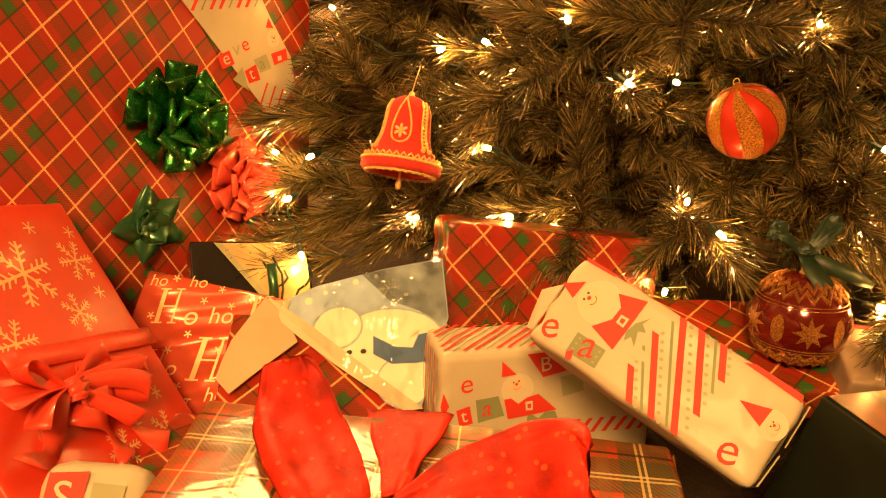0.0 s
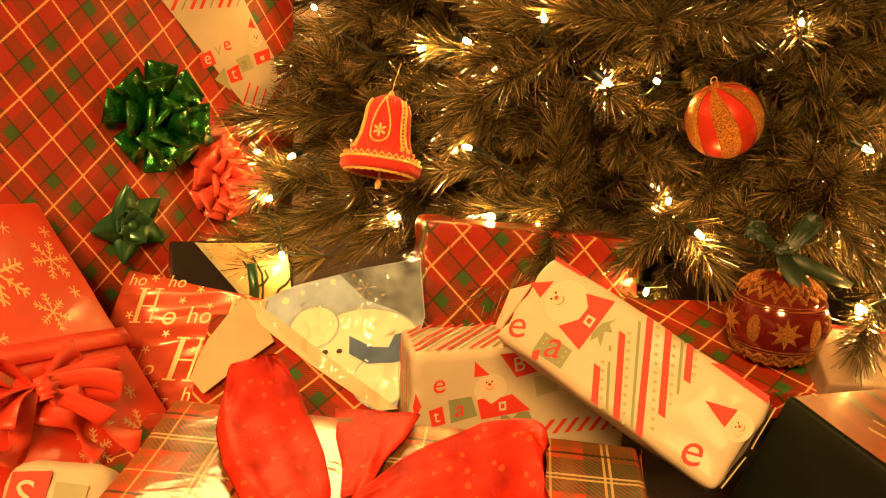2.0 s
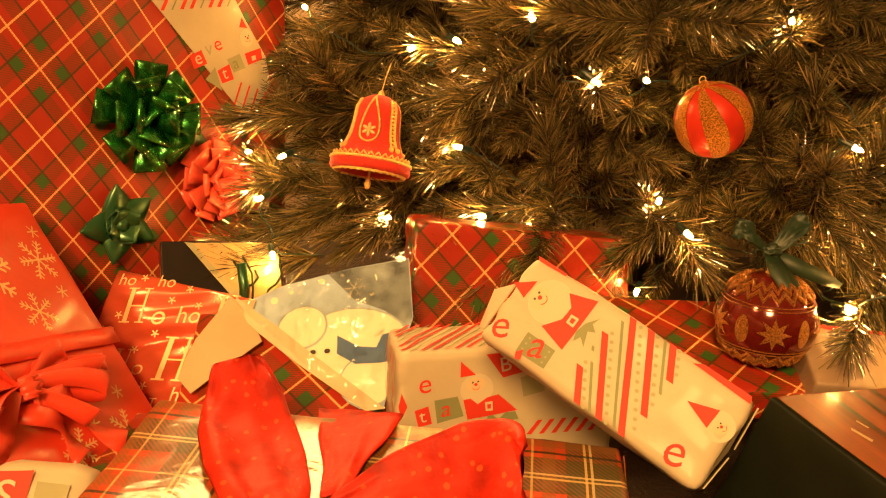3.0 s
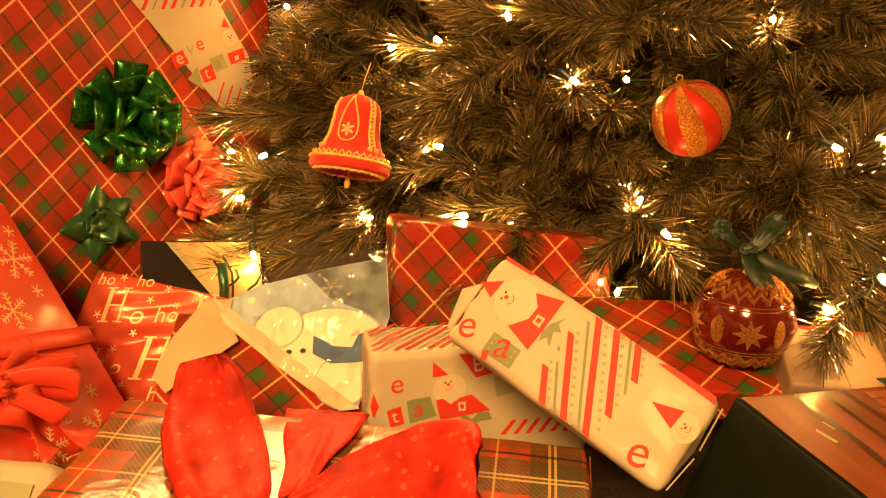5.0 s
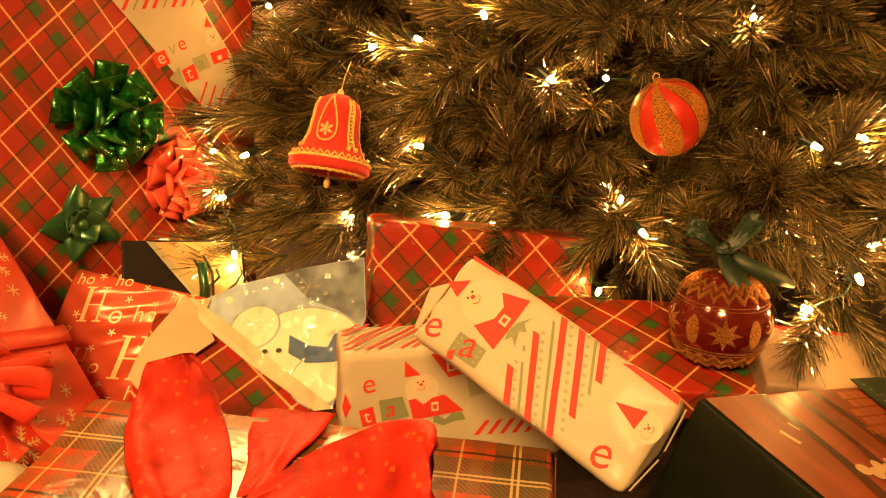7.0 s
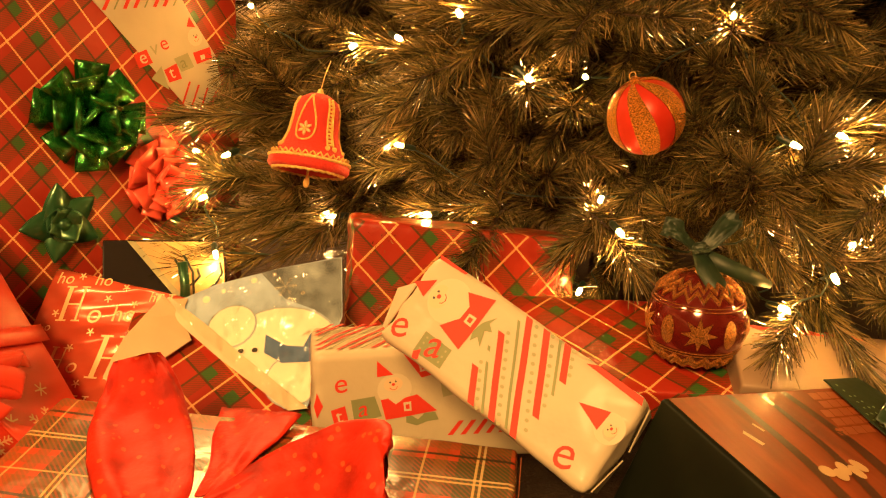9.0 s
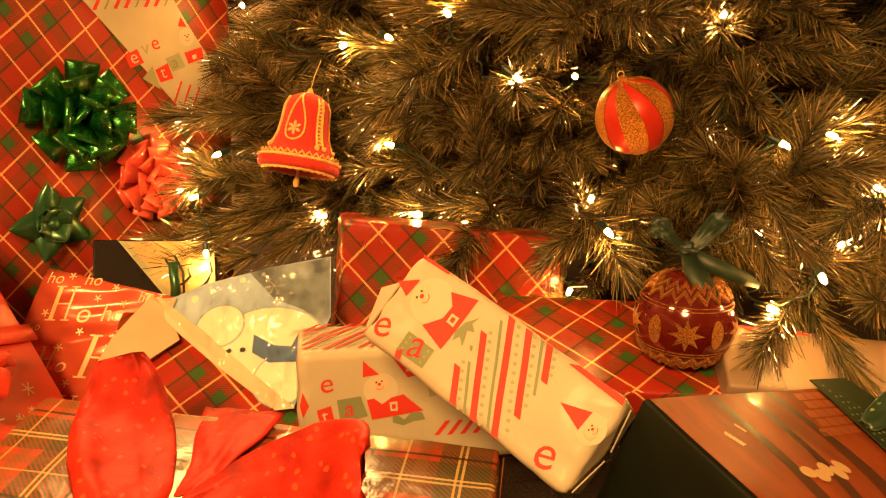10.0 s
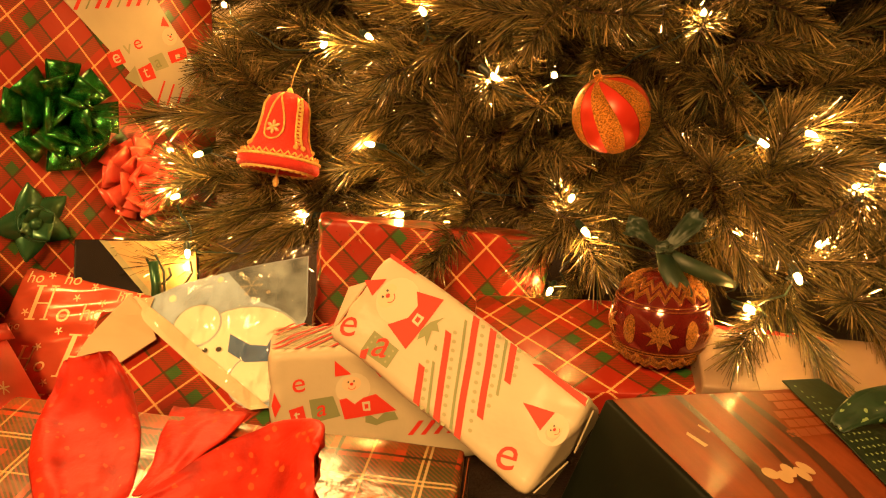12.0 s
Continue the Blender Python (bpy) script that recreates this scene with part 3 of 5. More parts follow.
def bow_loop(spine, widths, side, puff, seed):
    """A full ribbon loop: two sheets that part in the middle and meet at both ends. side: the way across."""
    bm = bmesh.new()
    n, k = 22, 14
    spine = [Vector(p) for p in spine]

    def along(t):
        f = t * (len(spine) - 1)
        i = min(int(f), len(spine) - 2)
        a = f - i
        p0, p1, p2, p3 = spine[max(i - 1, 0)], spine[i], spine[i + 1], spine[min(i + 2, len(spine) - 1)]
        return 0.5 * ((2 * p1) + (p2 - p0) * a + (2 * p0 - 5 * p1 + 4 * p2 - p3) * a * a + (3 * p1 - p0 - 3 * p2 + p3) * a ** 3)

    rings = []
    for i in range(n + 1):
        t = i / n
        p = along(t)
        d = (along(min(1, t + 0.02)) - along(max(0, t - 0.02))).normalized()
        s = (Vector(side) - d * Vector(side).dot(d)).normalized()
        up = d.cross(s)
        f = t * (len(widths) - 1)
        j = min(int(f), len(widths) - 2)
        w = widths[j] + (widths[j + 1] - widths[j]) * (f - j)
        ring = []
        for q in range(2 * k):
            a = 2 * math.pi * q / (2 * k)
            x, y = math.cos(a), math.sin(a)
            x = math.copysign(abs(x) ** 0.8, x)
            y *= puff * (0.25 + math.sin(math.pi * min(1, t * 0.92 + 0.04)))
            c = p + s * (x * w) + up * (y * w)
            crease = 0.0026 * math.sin(x * 8 + seed + 3.5 * t + 2 * y) * (1 - 0.5 * t) * (1 if w > 0.012 else 0.3)
            fold = crease + ripple(x * 1.2, t * 0.8, y, 0.006, 3.2, seed) + ripple(x * 3, t * 2.0, y * 2, 0.0042, 3, seed + 5)
            ring.append(bm.verts.new(c + up * fold * (0.4 + t)))
        rings.append(ring)
    for a, b in zip(rings, rings[1:]):
        for q in range(2 * k):
            bm.faces.new((a[q], a[(q + 1) % (2 * k)], b[(q + 1) % (2 * k)], b[q]))
    bm.faces.new(rings[0][::-1])
    bm.faces.new(rings[-1])
    return bm


part("loop", bow_loop([(-0.006, -0.012, 0.0), (-0.0236, -0.004, -0.0043), (-0.0326, 0.012, -0.0019), (-0.0451, 0.038, 0.0049), (-0.056, 0.065, 0.0128), (-0.0637, 0.086, 0.0269), (-0.0719, 0.1, 0.0452)],
                      [0.010, 0.019, 0.0255, 0.030, 0.0305, 0.0245, 0.0150], (0.95, 0.22, -0.15), 0.20, 3.0), M_VELVET, BOW)
part("loop", bow_loop([(0.0053, -0.005, 0.0), (0.0235, 0.003, 0.004), (0.0451, 0.006, 0.010), (0.0773, -0.002, 0.021), (0.0949, -0.016, 0.031), (0.1030, -0.026, 0.036)],
                      [0.007, 0.014, 0.022, 0.030, 0.029, 0.018], (-0.10, 0.55, 0.83), 0.24, 7.0), M_VELVET, BOW)
part("knot", bow_loop([(-0.012, -0.022, -0.004), (-0.002, -0.024, 0.003), (0.008, -0.022, -0.004)], [0.006, 0.010, 0.006], (0, 1, 0.2), 0.7, 9.0), M_VELVET, BOW)


def cloth(corners, amp, seed, n=14):
    """A soft sheet between two edges, each a list of points; it sags and ripples a little."""
    bm = bmesh.new()
    rows = []
    for k in (1, -1):
        for i in range(n + 1):
            f = i / n * (len(corners) - 1)
            j = min(int(f), len(corners) - 2)
            l = Vector(corners[j][0]).lerp(Vector(corners[j + 1][0]), f - j)
            r = Vector(corners[j][1]).lerp(Vector(corners[j + 1][1]), f - j)
            row = []
            for q in range(n + 1):
                p = l.lerp(r, q / n)
                lift = amp * math.sin(math.pi * q / n) + ripple(q / n * 2, i / n * 2, 0, amp * 1.4, 2.2, seed)
                row.append(bm.verts.new(p + Vector((0, -0.3, 1)) * lift + Vector((0, 0, 0.0006 * k))))
            rows.append(row)
    half = n + 1
    for b in (0, half):
        for i in range(n):
            for q in range(n):
                bm.faces.new((rows[b + i][q], rows[b + i][q + 1], rows[b + i + 1][q + 1], rows[b + i + 1][q]))
    for i in range(n):
        for q in (0, n):
            bm.faces.new((rows[i][q], rows[i + 1][q], rows[half + i + 1][q], rows[half + i][q]))
    for q in range(n):
        for i in (0, n):
            bm.faces.new((rows[i][q], rows[i][q + 1], rows[half + i][q + 1], rows[half + i][q]))
    return bm


part("tail", cloth([((-0.0186, 0.106, 0.0105), (0.0385, 0.086, 0.0165)), ((-0.0139, 0.070, 0.0075), (0.0283, 0.060, 0.0110)), ((-0.0059, 0.040, 0.004), (0.0175, 0.040, 0.006)), ((-0.003, 0.004, 0.003), (0.0095, 0.006, 0.003))],
                   0.0016, 4.0), M_VELVET, BOW)

# ---- ribbon and bow of the snowflake box ----
pts = [(0.048 + 0.154 * i / 12, -0.1215 - 0.013 * i / 12, 0.0032 + 0.001 * math.sin(i)) for i in range(13)]
part("ribbon", strip(pts, [Vector((0, 0.0075, 0))] * 13, 0.0006), M_RED_RIBBON, snow.ob)
SBOW = thing("ribbon_bow", SNOW @ pose(-0.127, -0.158, 0.003), "glossy red curled ribbon bow tied on a snowflake box", "bow")


def curl(turn, length, high, width, seed, tip=0.0):
    """One open ribbon loop: out along the face and back over itself."""
    rnd = random.Random(seed)
    d = Vector((math.cos(radians(turn)), math.sin(radians(turn)), 0))
    n = Vector((-d.y, d.x, 0))
    pts, sides = [], []
    for i in range(25):
        s = i / 24
        out = length * math.sin(math.pi * s) ** 0.75
        up = 0.004 + high * (0.10 + 0.9 * s) * math.sin(math.pi * (0.12 + 0.80 * s))
        sway = 0.10 * length * math.sin(2 * math.pi * s + seed)
        pts.append(d * out + n * sway + Vector((0, 0, up + tip * out)))
        lean = 0.9 + 0.5 * math.sin(3 * s + seed)
        sides.append((n * math.cos(lean) + Vector((0, 0, 1)) * math.sin(lean)).normalized() * width * (0.55 + 0.45 * math.sin(math.pi * s)))
    return strip(pts, sides, 0.0005)


for turn, ln, high, w, seed in ((4, 0.070, 0.024, 0.0085, 1), (-14, 0.062, 0.030, 0.0085, 2), (22, 0.050, 0.022, 0.008, 3), (168, 0.060, 0.024, 0.0085, 4), (190, 0.052, 0.028, 0.0085, 5), (140, 0.042, 0.022, 0.008, 6), (-42, 0.050, 0.024, 0.008, 7)):
    part("loop", curl(turn, ln, high, w, seed), M_RED_RIBBON, SBOW)
for turn, ln, w in ((-38, 0.085, 0.0085), (-70, 0.060, 0.008), (-150, 0.07, 0.0085), (8, 0.085, 0.007)):
    d = Vector((math.cos(radians(turn)), math.sin(radians(turn)), 0))
    n = Vector((-d.y, d.x, 0))
    pts = [d * ln * i / 14 + n * 0.010 * math.sin(i * 0.42 + ln * 60) + Vector((0, 0, 0.006 + 0.007 * math.sin(i * 0.5 + turn))) for i in range(15)]
    part("tail", strip(pts, [(n + Vector((0, 0, 0.5 * math.sin(i * 0.5)))).normalized() * w for i in range(15)], 0.0005), M_RED_RIBBON, SBOW)
part("knot", bow_loop([(-0.010, 0, 0.006), (0, 0, 0.017), (0.010, 0, 0.006)], [0.005, 0.008, 0.005], (0, 1, 0), 0.6, 3.0), M_RED_RIBBON, SBOW)

# ---- ornaments ----


def bell():
    ob = thing("bell_ornament", basis((-0.0320, 0.7655, 0.3115), (0.99, 0, 0.10), (0.11, 0.24, 0.96)) @ pose(0, 0, 0, 0, 0, -98) @ Matrix.Scale(0.96, 4),
               "scarlet felt bell ornament with gold braid hanging on a branch", "ornament")
    prof = [(0.0, 0.0), (0.010, -0.001), (0.018, -0.006), (0.0215, -0.014), (0.0225, -0.028), (0.0245, -0.042), (0.029, -0.054), (0.036, -0.063),
            (0.0395, -0.068), (0.0400, -0.073), (0.0385, -0.076), (0.030, -0.0775), (0.028, -0.074), (0.024, -0.055), (0.0, -0.03)]
    part("shell", lathe(prof, 48), M_FELT, ob)

    def ring(r, z, rad, wave=0.0, nw=40):
        n = nw * 4 if wave else 64
        return tube([((r + 0.3 * wave * math.sin(nw * 2 * math.pi * i / n)) * math.cos(2 * math.pi * i / n),
                      (r + 0.3 * wave * math.sin(nw * 2 * math.pi * i / n)) * math.sin(2 * math.pi * i / n),
                      z + wave * math.sin(nw * 2 * math.pi * i / n)) for i in range(n)], rad, 5, closed=True)

    part("rim_braid", ring(0.0394, -0.0660, 0.0017), M_GOLD, ob)
    part("scallop_braid", ring(0.0370, -0.0625, 0.0009, 0.0020, 34), M_GOLD, ob)
    part("lower_braid", ring(0.0345, -0.0775, 0.0016, 0.0005, 30), M_GOLD, ob)

    def radius(z):
        for (r0, z0), (r1, z1) in zip(prof, prof[1:]):
            if z1 <= z <= z0:
                return r0 + (r1 - r0) * (z0 - z) / max(1e-6, z0 - z1)
        return 0.02

    for a in (-58, 58, 122, -122):
        for off in (-7, 7):
            pts = []
            for i in range(14):
                z = -0.006 - 0.048 * i / 13
                b = radians(a + off)
                r = radius(z) + 0.0006
                pts.append((r * math.cos(b), r * math.sin(b), z))
            part("braid", tube(pts, 0.0011, 5), M_GOLD, ob)
        pts = []
        for i in range(70):
            z = -0.008 - 0.044 * i / 69
            b = radians(a + 5 * math.sin(i * 1.1))
            r = radius(z) + 0.0008
            pts.append((r * math.cos(b), r * math.sin(b), z + 0.001 * math.cos(i * 1.1)))
        part("scallop_braid", tube(pts, 0.0010, 4), M_GOLD, ob)
        for b in (a - 8, a + 8):
            z = -0.0545
            r = radius(z) + 0.001
            bm = bmesh.new()
            bmesh.ops.create_icosphere(bm, subdivisions=2, radius=0.0026)
            part("bead", bm, M_GOLD, ob, m=pose(r * math.cos(radians(b)), r * math.sin(radians(b)), z))
    # the teardrop cord and its flower on the front
    pts = []
    for i in range(40):
        t = 2 * math.pi * i / 40
        z = -0.0265 + 0.0235 * math.cos(t)
        b = radians(31 * math.sin(t) * (math.sin(t / 2) ** 1.3))
        r = radius(z) + 0.0007
        pts.append((r * math.cos(b), r * math.sin(b), z))
    part("cord", tube(pts, 0.0010, 5, closed=True), M_GOLD, ob)
    zc = -0.0385
    for i in range(6):
        a = 2 * math.pi * i / 6
        bm = bmesh.new()
        bmesh.ops.create_icosphere(bm, subdivisions=2, radius=0.0030)
        z, y = zc + 0.0042 * math.cos(a), 0.0042 * math.sin(a)
        part("petal", bm, M_PRINT_GOLD, ob, m=pose(radius(z) + 0.0012, y, z, -math.degrees(a)) @ Matrix.Diagonal((0.5, 0.55, 1, 1)))
    bm = bmesh.new()
    bmesh.ops.create_icosphere(bm, subdivisions=2, radius=0.0017)
    part("bead", bm, M_GOLD, ob, m=pose(radius(zc) + 0.0018, 0, zc))
    part("cap", lathe([(0, 0.006), (0.0022, 0.005), (0.003, 0.002), (0.0045, 0), (0.004, -0.001)], 14), M_GOLD, ob)
    part("hanger", tube([(0, 0, 0.004), (0.001, 0.002, 0.018), (-0.004, 0.004, 0.035)], 0.0005, 5), M_GOLD, ob)
    part("clapper", lathe([(0, -0.03), (0.0012, -0.031), (0.0012, -0.082), (0.0028, -0.085), (0.0032, -0.088), (0.002, -0.092), (0, -0.093)], 12), M_GOLD, ob)
    return ob


bell()


def satin_ball():
    r = 0.0318
    ob = thing("satin_ball_ornament", basis((0.2545, 0.6780, 0.305), (1, 0.2, 0.3), (-0.42, -0.30, 0.86)),
               "red satin ball ornament with gold glitter stripes", "ornament")
    n = 96
    for i in range(12):
        gold = i % 2
        bm = bmesh.new()
        rr = r + (0.0006 if gold else 0)
        a0, a1 = 2 * math.pi * i / 12, 2 * math.pi * (i + 1) / 12
        if gold:
            a0, a1 = a0 - 0.02, a1 + 0.02
        else:
            a0, a1 = a0 + 0.02, a1 - 0.02
        grid = []
        for j in range(25):
            ph = math.pi * j / 24
            sw = 0.35 * math.sin(ph)
            grid.append([bm.verts.new((rr * math.sin(ph) * math.cos(a + sw), rr * math.sin(ph) * math.sin(a + sw), rr * math.cos(ph)))
                         for a in (a0 + (a1 - a0) * q / 5 for q in range(6))])
        for a, b in zip(grid, grid[1:]):
            for q in range(5):
                bm.faces.new((a[q], a[q + 1], b[q + 1], b[q]))
        bmesh.ops.remove_doubles(bm, verts=bm.verts[:], dist=1e-6)
        part("glitter_stripe" if gold else "satin_stripe", bm, M_GLITTER if gold else M_BALL_SATIN, ob)
    part("cap", lathe([(0, r + 0.0045), (0.0032, r + 0.004), (0.0036, r + 0.001), (0.0045, r - 0.0008)], 16), M_GLITTER, ob)
    part("hanger", tube([(0.003 * math.cos(a / 8 * 2 * math.pi), 0, r + 0.006 + 0.003 * math.sin(a / 8 * 2 * math.pi)) for a in range(8)], 0.0005, 5, closed=True), M_GOLD, ob)
    return ob


satin_ball()


def glass_ball():
    r = 0.0392
    ob = thing("glass_ball_ornament", basis((0.2950, 0.6200, 0.1495), (1, 0, 0), (0.0, -0.06, 1)),
               "red glass ball ornament with gold glitter stars, on a plaid gift", "ornament")
    part("ball", lathe([(r * math.sin(math.pi * i / 36), r * math.cos(math.pi * i / 36)) for i in range(37)], 64), M_BALL_RED, ob)

    def on(lat, lon, out=0.0006):
        la, lo = radians(lat), radians(lon)
        q = r + out
        return (q * math.cos(la) * math.cos(lo), q * math.cos(la) * math.sin(lo), q * math.sin(la))

    for lat in (30, 26, -24, -28):
        part("gold_line", tube([on(lat, 360 * i / 64) for i in range(64)], 0.0005, 5, closed=True), M_GLITTER_DIM, ob)
    for base, amp, wid in ((42, 6, 0.0026), (54, 6, 0.0026), (-36, 5, 0.0022), (-44, 5, 0.0024)):
        part("zigzag_band", tube([on(base + (amp if i % 2 else -amp), 360 * i / 36) for i in range(36)], wid, 5, closed=True), M_GLITTER_DIM, ob)
    for k in range(5):
        lon = -102 + 72 * k
        # eight-pointed star
        bm = bmesh.new()
        c = bm.verts.new(on(0, lon, 0.0022))
        rim = []
        for i in range(16):
            a = 2 * math.pi * i / 16
            q = 20 if i % 2 == 0 else 9
            rim.append(bm.verts.new(on(q * math.sin(a), lon + q * math.cos(a), 0.0007)))
        for i in range(16):
            bm.faces.new((c, rim[i], rim[(i + 1) % 16]))
        part("star", bm, M_GLITTER_DIM, ob, smooth=False)
        # pointed oval between the stars
        bm = bmesh.new()
        lon += 36
        c = bm.verts.new(on(0, lon, 0.0024))
        rim = [bm.verts.new(on(17 * math.sin(2 * math.pi * i / 16), lon + 8 * math.cos(2 * math.pi * i / 16), 0.0004)) for i in range(16)]
        for i in range(16):
            bm.faces.new((c, rim[i], rim[(i + 1) % 16]))
        part("oval", bm, M_GLITTER_DIM, ob)
    part("cap", lathe([(0, r + 0.006), (0.004, r + 0.0055), (0.0045, r + 0.001), (0.006, r - 0.001)], 18), M_GOLD, ob)
    return ob


glass_ball()
GB = thing("ornament_ribbon", pose(0.2915, 0.6210, 0.2015), "dark green ribbon bow tied above a glass ball", "ribbon")
for spec in ([(0, 0, 0.002), (0.010, -0.001, 0.012), (0.022, 0.004, 0.024), (0.030, 0.008, 0.030)],
             [(0, 0, 0.002), (-0.009, 0.002, 0.010), (-0.018, 0.006, 0.018), (-0.026, 0.010, 0.020)]):
    part("loop", bow_loop(spec, [0.003, 0.0065, 0.0085, 0.0080], (0.55, -0.45, -0.65), 0.22, 2.0), M_RIBBON_DULL, GB)
part("tail", strip([(0, 0, 0.002), (0.014, -0.010, -0.004), (0.030, -0.012, -0.010), (0.045, -0.010, -0.016), (0.057, -0.008, -0.021)],
                   [Vector((0.001, 0.001, 0.004)), Vector((0.002, 0.001, 0.006)), Vector((0.002, 0.001, 0.0055)), Vector((0.002, 0, 0.005)), Vector((0.001, 0, 0.002))]), M_RIBBON_DULL, GB)
part("tail", strip([(0, -0.002, 0.002), (0.003, -0.014, -0.008), (0.009, -0.022, -0.018), (0.018, -0.028, -0.030)],
                   [Vector((0.005, 0.001, 0.001)), Vector((0.0075, 0.001, 0.002)), Vector((0.008, 0.002, 0.002)), Vector((0.003, 0.001, 0.003))]), M_RIBBON_DULL, GB)
part("knot", bow_loop([(-0.005, -0.002, 0.002), (0, -0.004, 0.006), (0.005, -0.002, 0.002)], [0.003, 0.005, 0.003], (0, 0.4, 1), 0.8, 1.0), M_RIBBON_DULL, GB)

# ---- the tree ----
TREE_X, TREE_Y = 0.32, 1.14
tree = thing("christmas_tree", pose(TREE_X, TREE_Y, 0), "dense artificial Christmas tree with olive needles and warm lights", "tree")
part("trunk", tube([(0, 0, 0.0), (0.004, 0, 0.5), (0, 0.003, 1.0), (0, 0, 1.7)], 0.028, 12, taper=lambda t: 1 - 0.7 * t), M_TRUNK, tree)


class Brush:
    """Collects stems and the flat needles that stand round them."""

    def __init__(self, seed):
        self.rnd = random.Random(seed)
        self.verts, self.faces, self.index = [], [], []

    def cord(self, pts, r0, r1):
        base = len(self.verts)
        for i, p in enumerate(pts):
            r = r0 + (r1 - r0) * i / (len(pts) - 1)
            for q in range(4):
                a = math.pi / 2 * q
                self.verts.append((p.x + 0.3 * r * math.sin(a), p.y + r * math.cos(a), p.z + r * math.sin(a)))
        for i in range(len(pts) - 1):
            for q in range(4):
                a, b = base + 4 * i + q, base + 4 * i + (q + 1) % 4
                self.faces.append((a, b, b + 4, a + 4))
                self.index.append(0)

    def needles(self, tw, start, count, long=(0.024, 0.041)):
        rnd = self.rnd
        for _ in range(count):
            t = start + (1 - start) * rnd.random()
            f = t * (len(tw) - 1)
            i = min(int(f), len(tw) - 2)
            p = tw[i].lerp(tw[i + 1], f - i)
            d = (tw[i + 1] - tw[i]).normalized()
            o = d.orthogonal().normalized()
            o.rotate(Matrix.Rotation(rnd.uniform(0, 2 * math.pi), 3, d))
            wide = rnd.uniform(20, 50) * (1 - 0.5 * max(0, t - 0.85) / 0.15)
            nd = (d * math.cos(radians(wide)) + o * math.sin(radians(wide))).normalized()
            L = rnd.uniform(*long)
            w = rnd.uniform(0.00038, 0.00068)
            s = nd.orthogonal().normalized()
            s.rotate(Matrix.Rotation(rnd.uniform(0, 6.28), 3, nd))
            bend = d * rnd.uniform(-0.002, 0.005) + Vector((0, 0, rnd.uniform(-0.003, 0.001)))
            tip = p + nd * L + bend
            base = len(self.verts)
            for c, k in ((p, 1.0), (tip, 0.6)):
                self.verts.append(tuple(c - s * w * k))
                self.verts.append(tuple(c + s * w * k))
            self.faces.append((base, base + 1, base + 3, base + 2))
            self.index.append(1)

    def mesh(self, name):
        return mesh_of(name, self.verts, self.faces, [M_TWIG, M_NEEDLE], smooth=False, index=self.index)


def branch_mesh(seed, length=0.5, density=4200):
    """A bough along +x: a stem and side twigs, each a bottle brush of needles; density: needles to the metre."""
    br = Brush(seed)
    rnd = br.rnd

    def stem(t):
        return Vector((length * t, 0.02 * math.sin(2.2 * t + seed), -0.05 * t * t + 0.015 * math.sin(3 * t)))

    main = [stem(i / 8) for i in range(9)]
    br.cord(main, 0.0030, 0.0012)
    br.needles(main, 0.28, int(density * length * 0.72))
    for k, t in enumerate((0.30, 0.40, 0.50, 0.60, 0.68, 0.76, 0.84)):
        side = 1 if k % 2 else -1
        ln = rnd.uniform(0.11, 0.16) * (1.2 - 0.5 * t)
        a = side * radians(rnd.uniform(32, 55))
        lift = rnd.uniform(-0.55, 0.6)
        p = stem(t)
        d = Vector((math.cos(a), math.sin(a), lift)).normalized()
        tw = [p + d * ln * q / 5 + Vector((0, 0, 0.012 * (q / 5) ** 2)) for q in range(6)]
        br.cord(tw, 0.0016, 0.0008)
        br.needles(tw, 0.04, int(density * ln))
    return br.mesh("bough")


def sprig_mesh(seed, length=0.085, count=340):
    """A short brush of a twig along +x."""
    br = Brush(seed)
    tw = [Vector((length * i / 5, 0, 0.006 * math.sin(3 * i / 5 + seed))) for i in range(6)]
    br.cord(tw, 0.0014, 0.0008)
    br.needles(tw, 0.0, count)
    return br.mesh("sprig")


BOUGHS = [branch_mesh(i + 1) for i in range(6)]
rnd = random.Random(11)
# whorls: height on the trunk, count, reach, droop in degrees
WHORLS = [(0.25, 13, 0.52, 3), (0.32, 12, 0.52, 2), (0.39, 13, 0.51, 2), (0.46, 12, 0.50, 0), (0.53, 12, 0.48, 0), (0.59, 11, 0.46, -2), (0.62, 12, 0.44, -4), (0.70, 11, 0.40, -6)]
for level, (h, count, reach, droop) in enumerate(WHORLS):
    for i in range(count):
        az = -90 + (i + 0.5 * (level % 2) + rnd.uniform(-0.2, 0.2) - count / 2) * 235 / count
        s = reach / 0.5 * rnd.uniform(0.84, 1.03)
        tip = Vector((TREE_X + reach * s * math.cos(radians(az)), TREE_Y + reach * s * math.sin(radians(az)), h - 0.05))
        if tip.x < -0.16:
            continue
        for cx, cy, cz in ((0.2547, 0.6866, 0.302), (-0.030, 0.762, 0.28)):
            for _ in range(3):
                d = Vector((math.cos(radians(az)), math.sin(radians(az)), 0)) * reach * s
                end = Vector((TREE_X, TREE_Y, h - 0.05)) + d
                if math.hypot(end.x - cx, end.z - cz) < 0.115 and end.y < cy + 0.085:
                    s *= 0.88
        part("branch", BOUGHS[rnd.randrange(6)], None, tree,
             m=pose(0, 0, h + rnd.uniform(-0.02, 0.02), rnd.uniform(-60, 60), droop + rnd.uniform(-5, 5), az) @ Matrix.Diagonal((s, 1, 1, 1)))


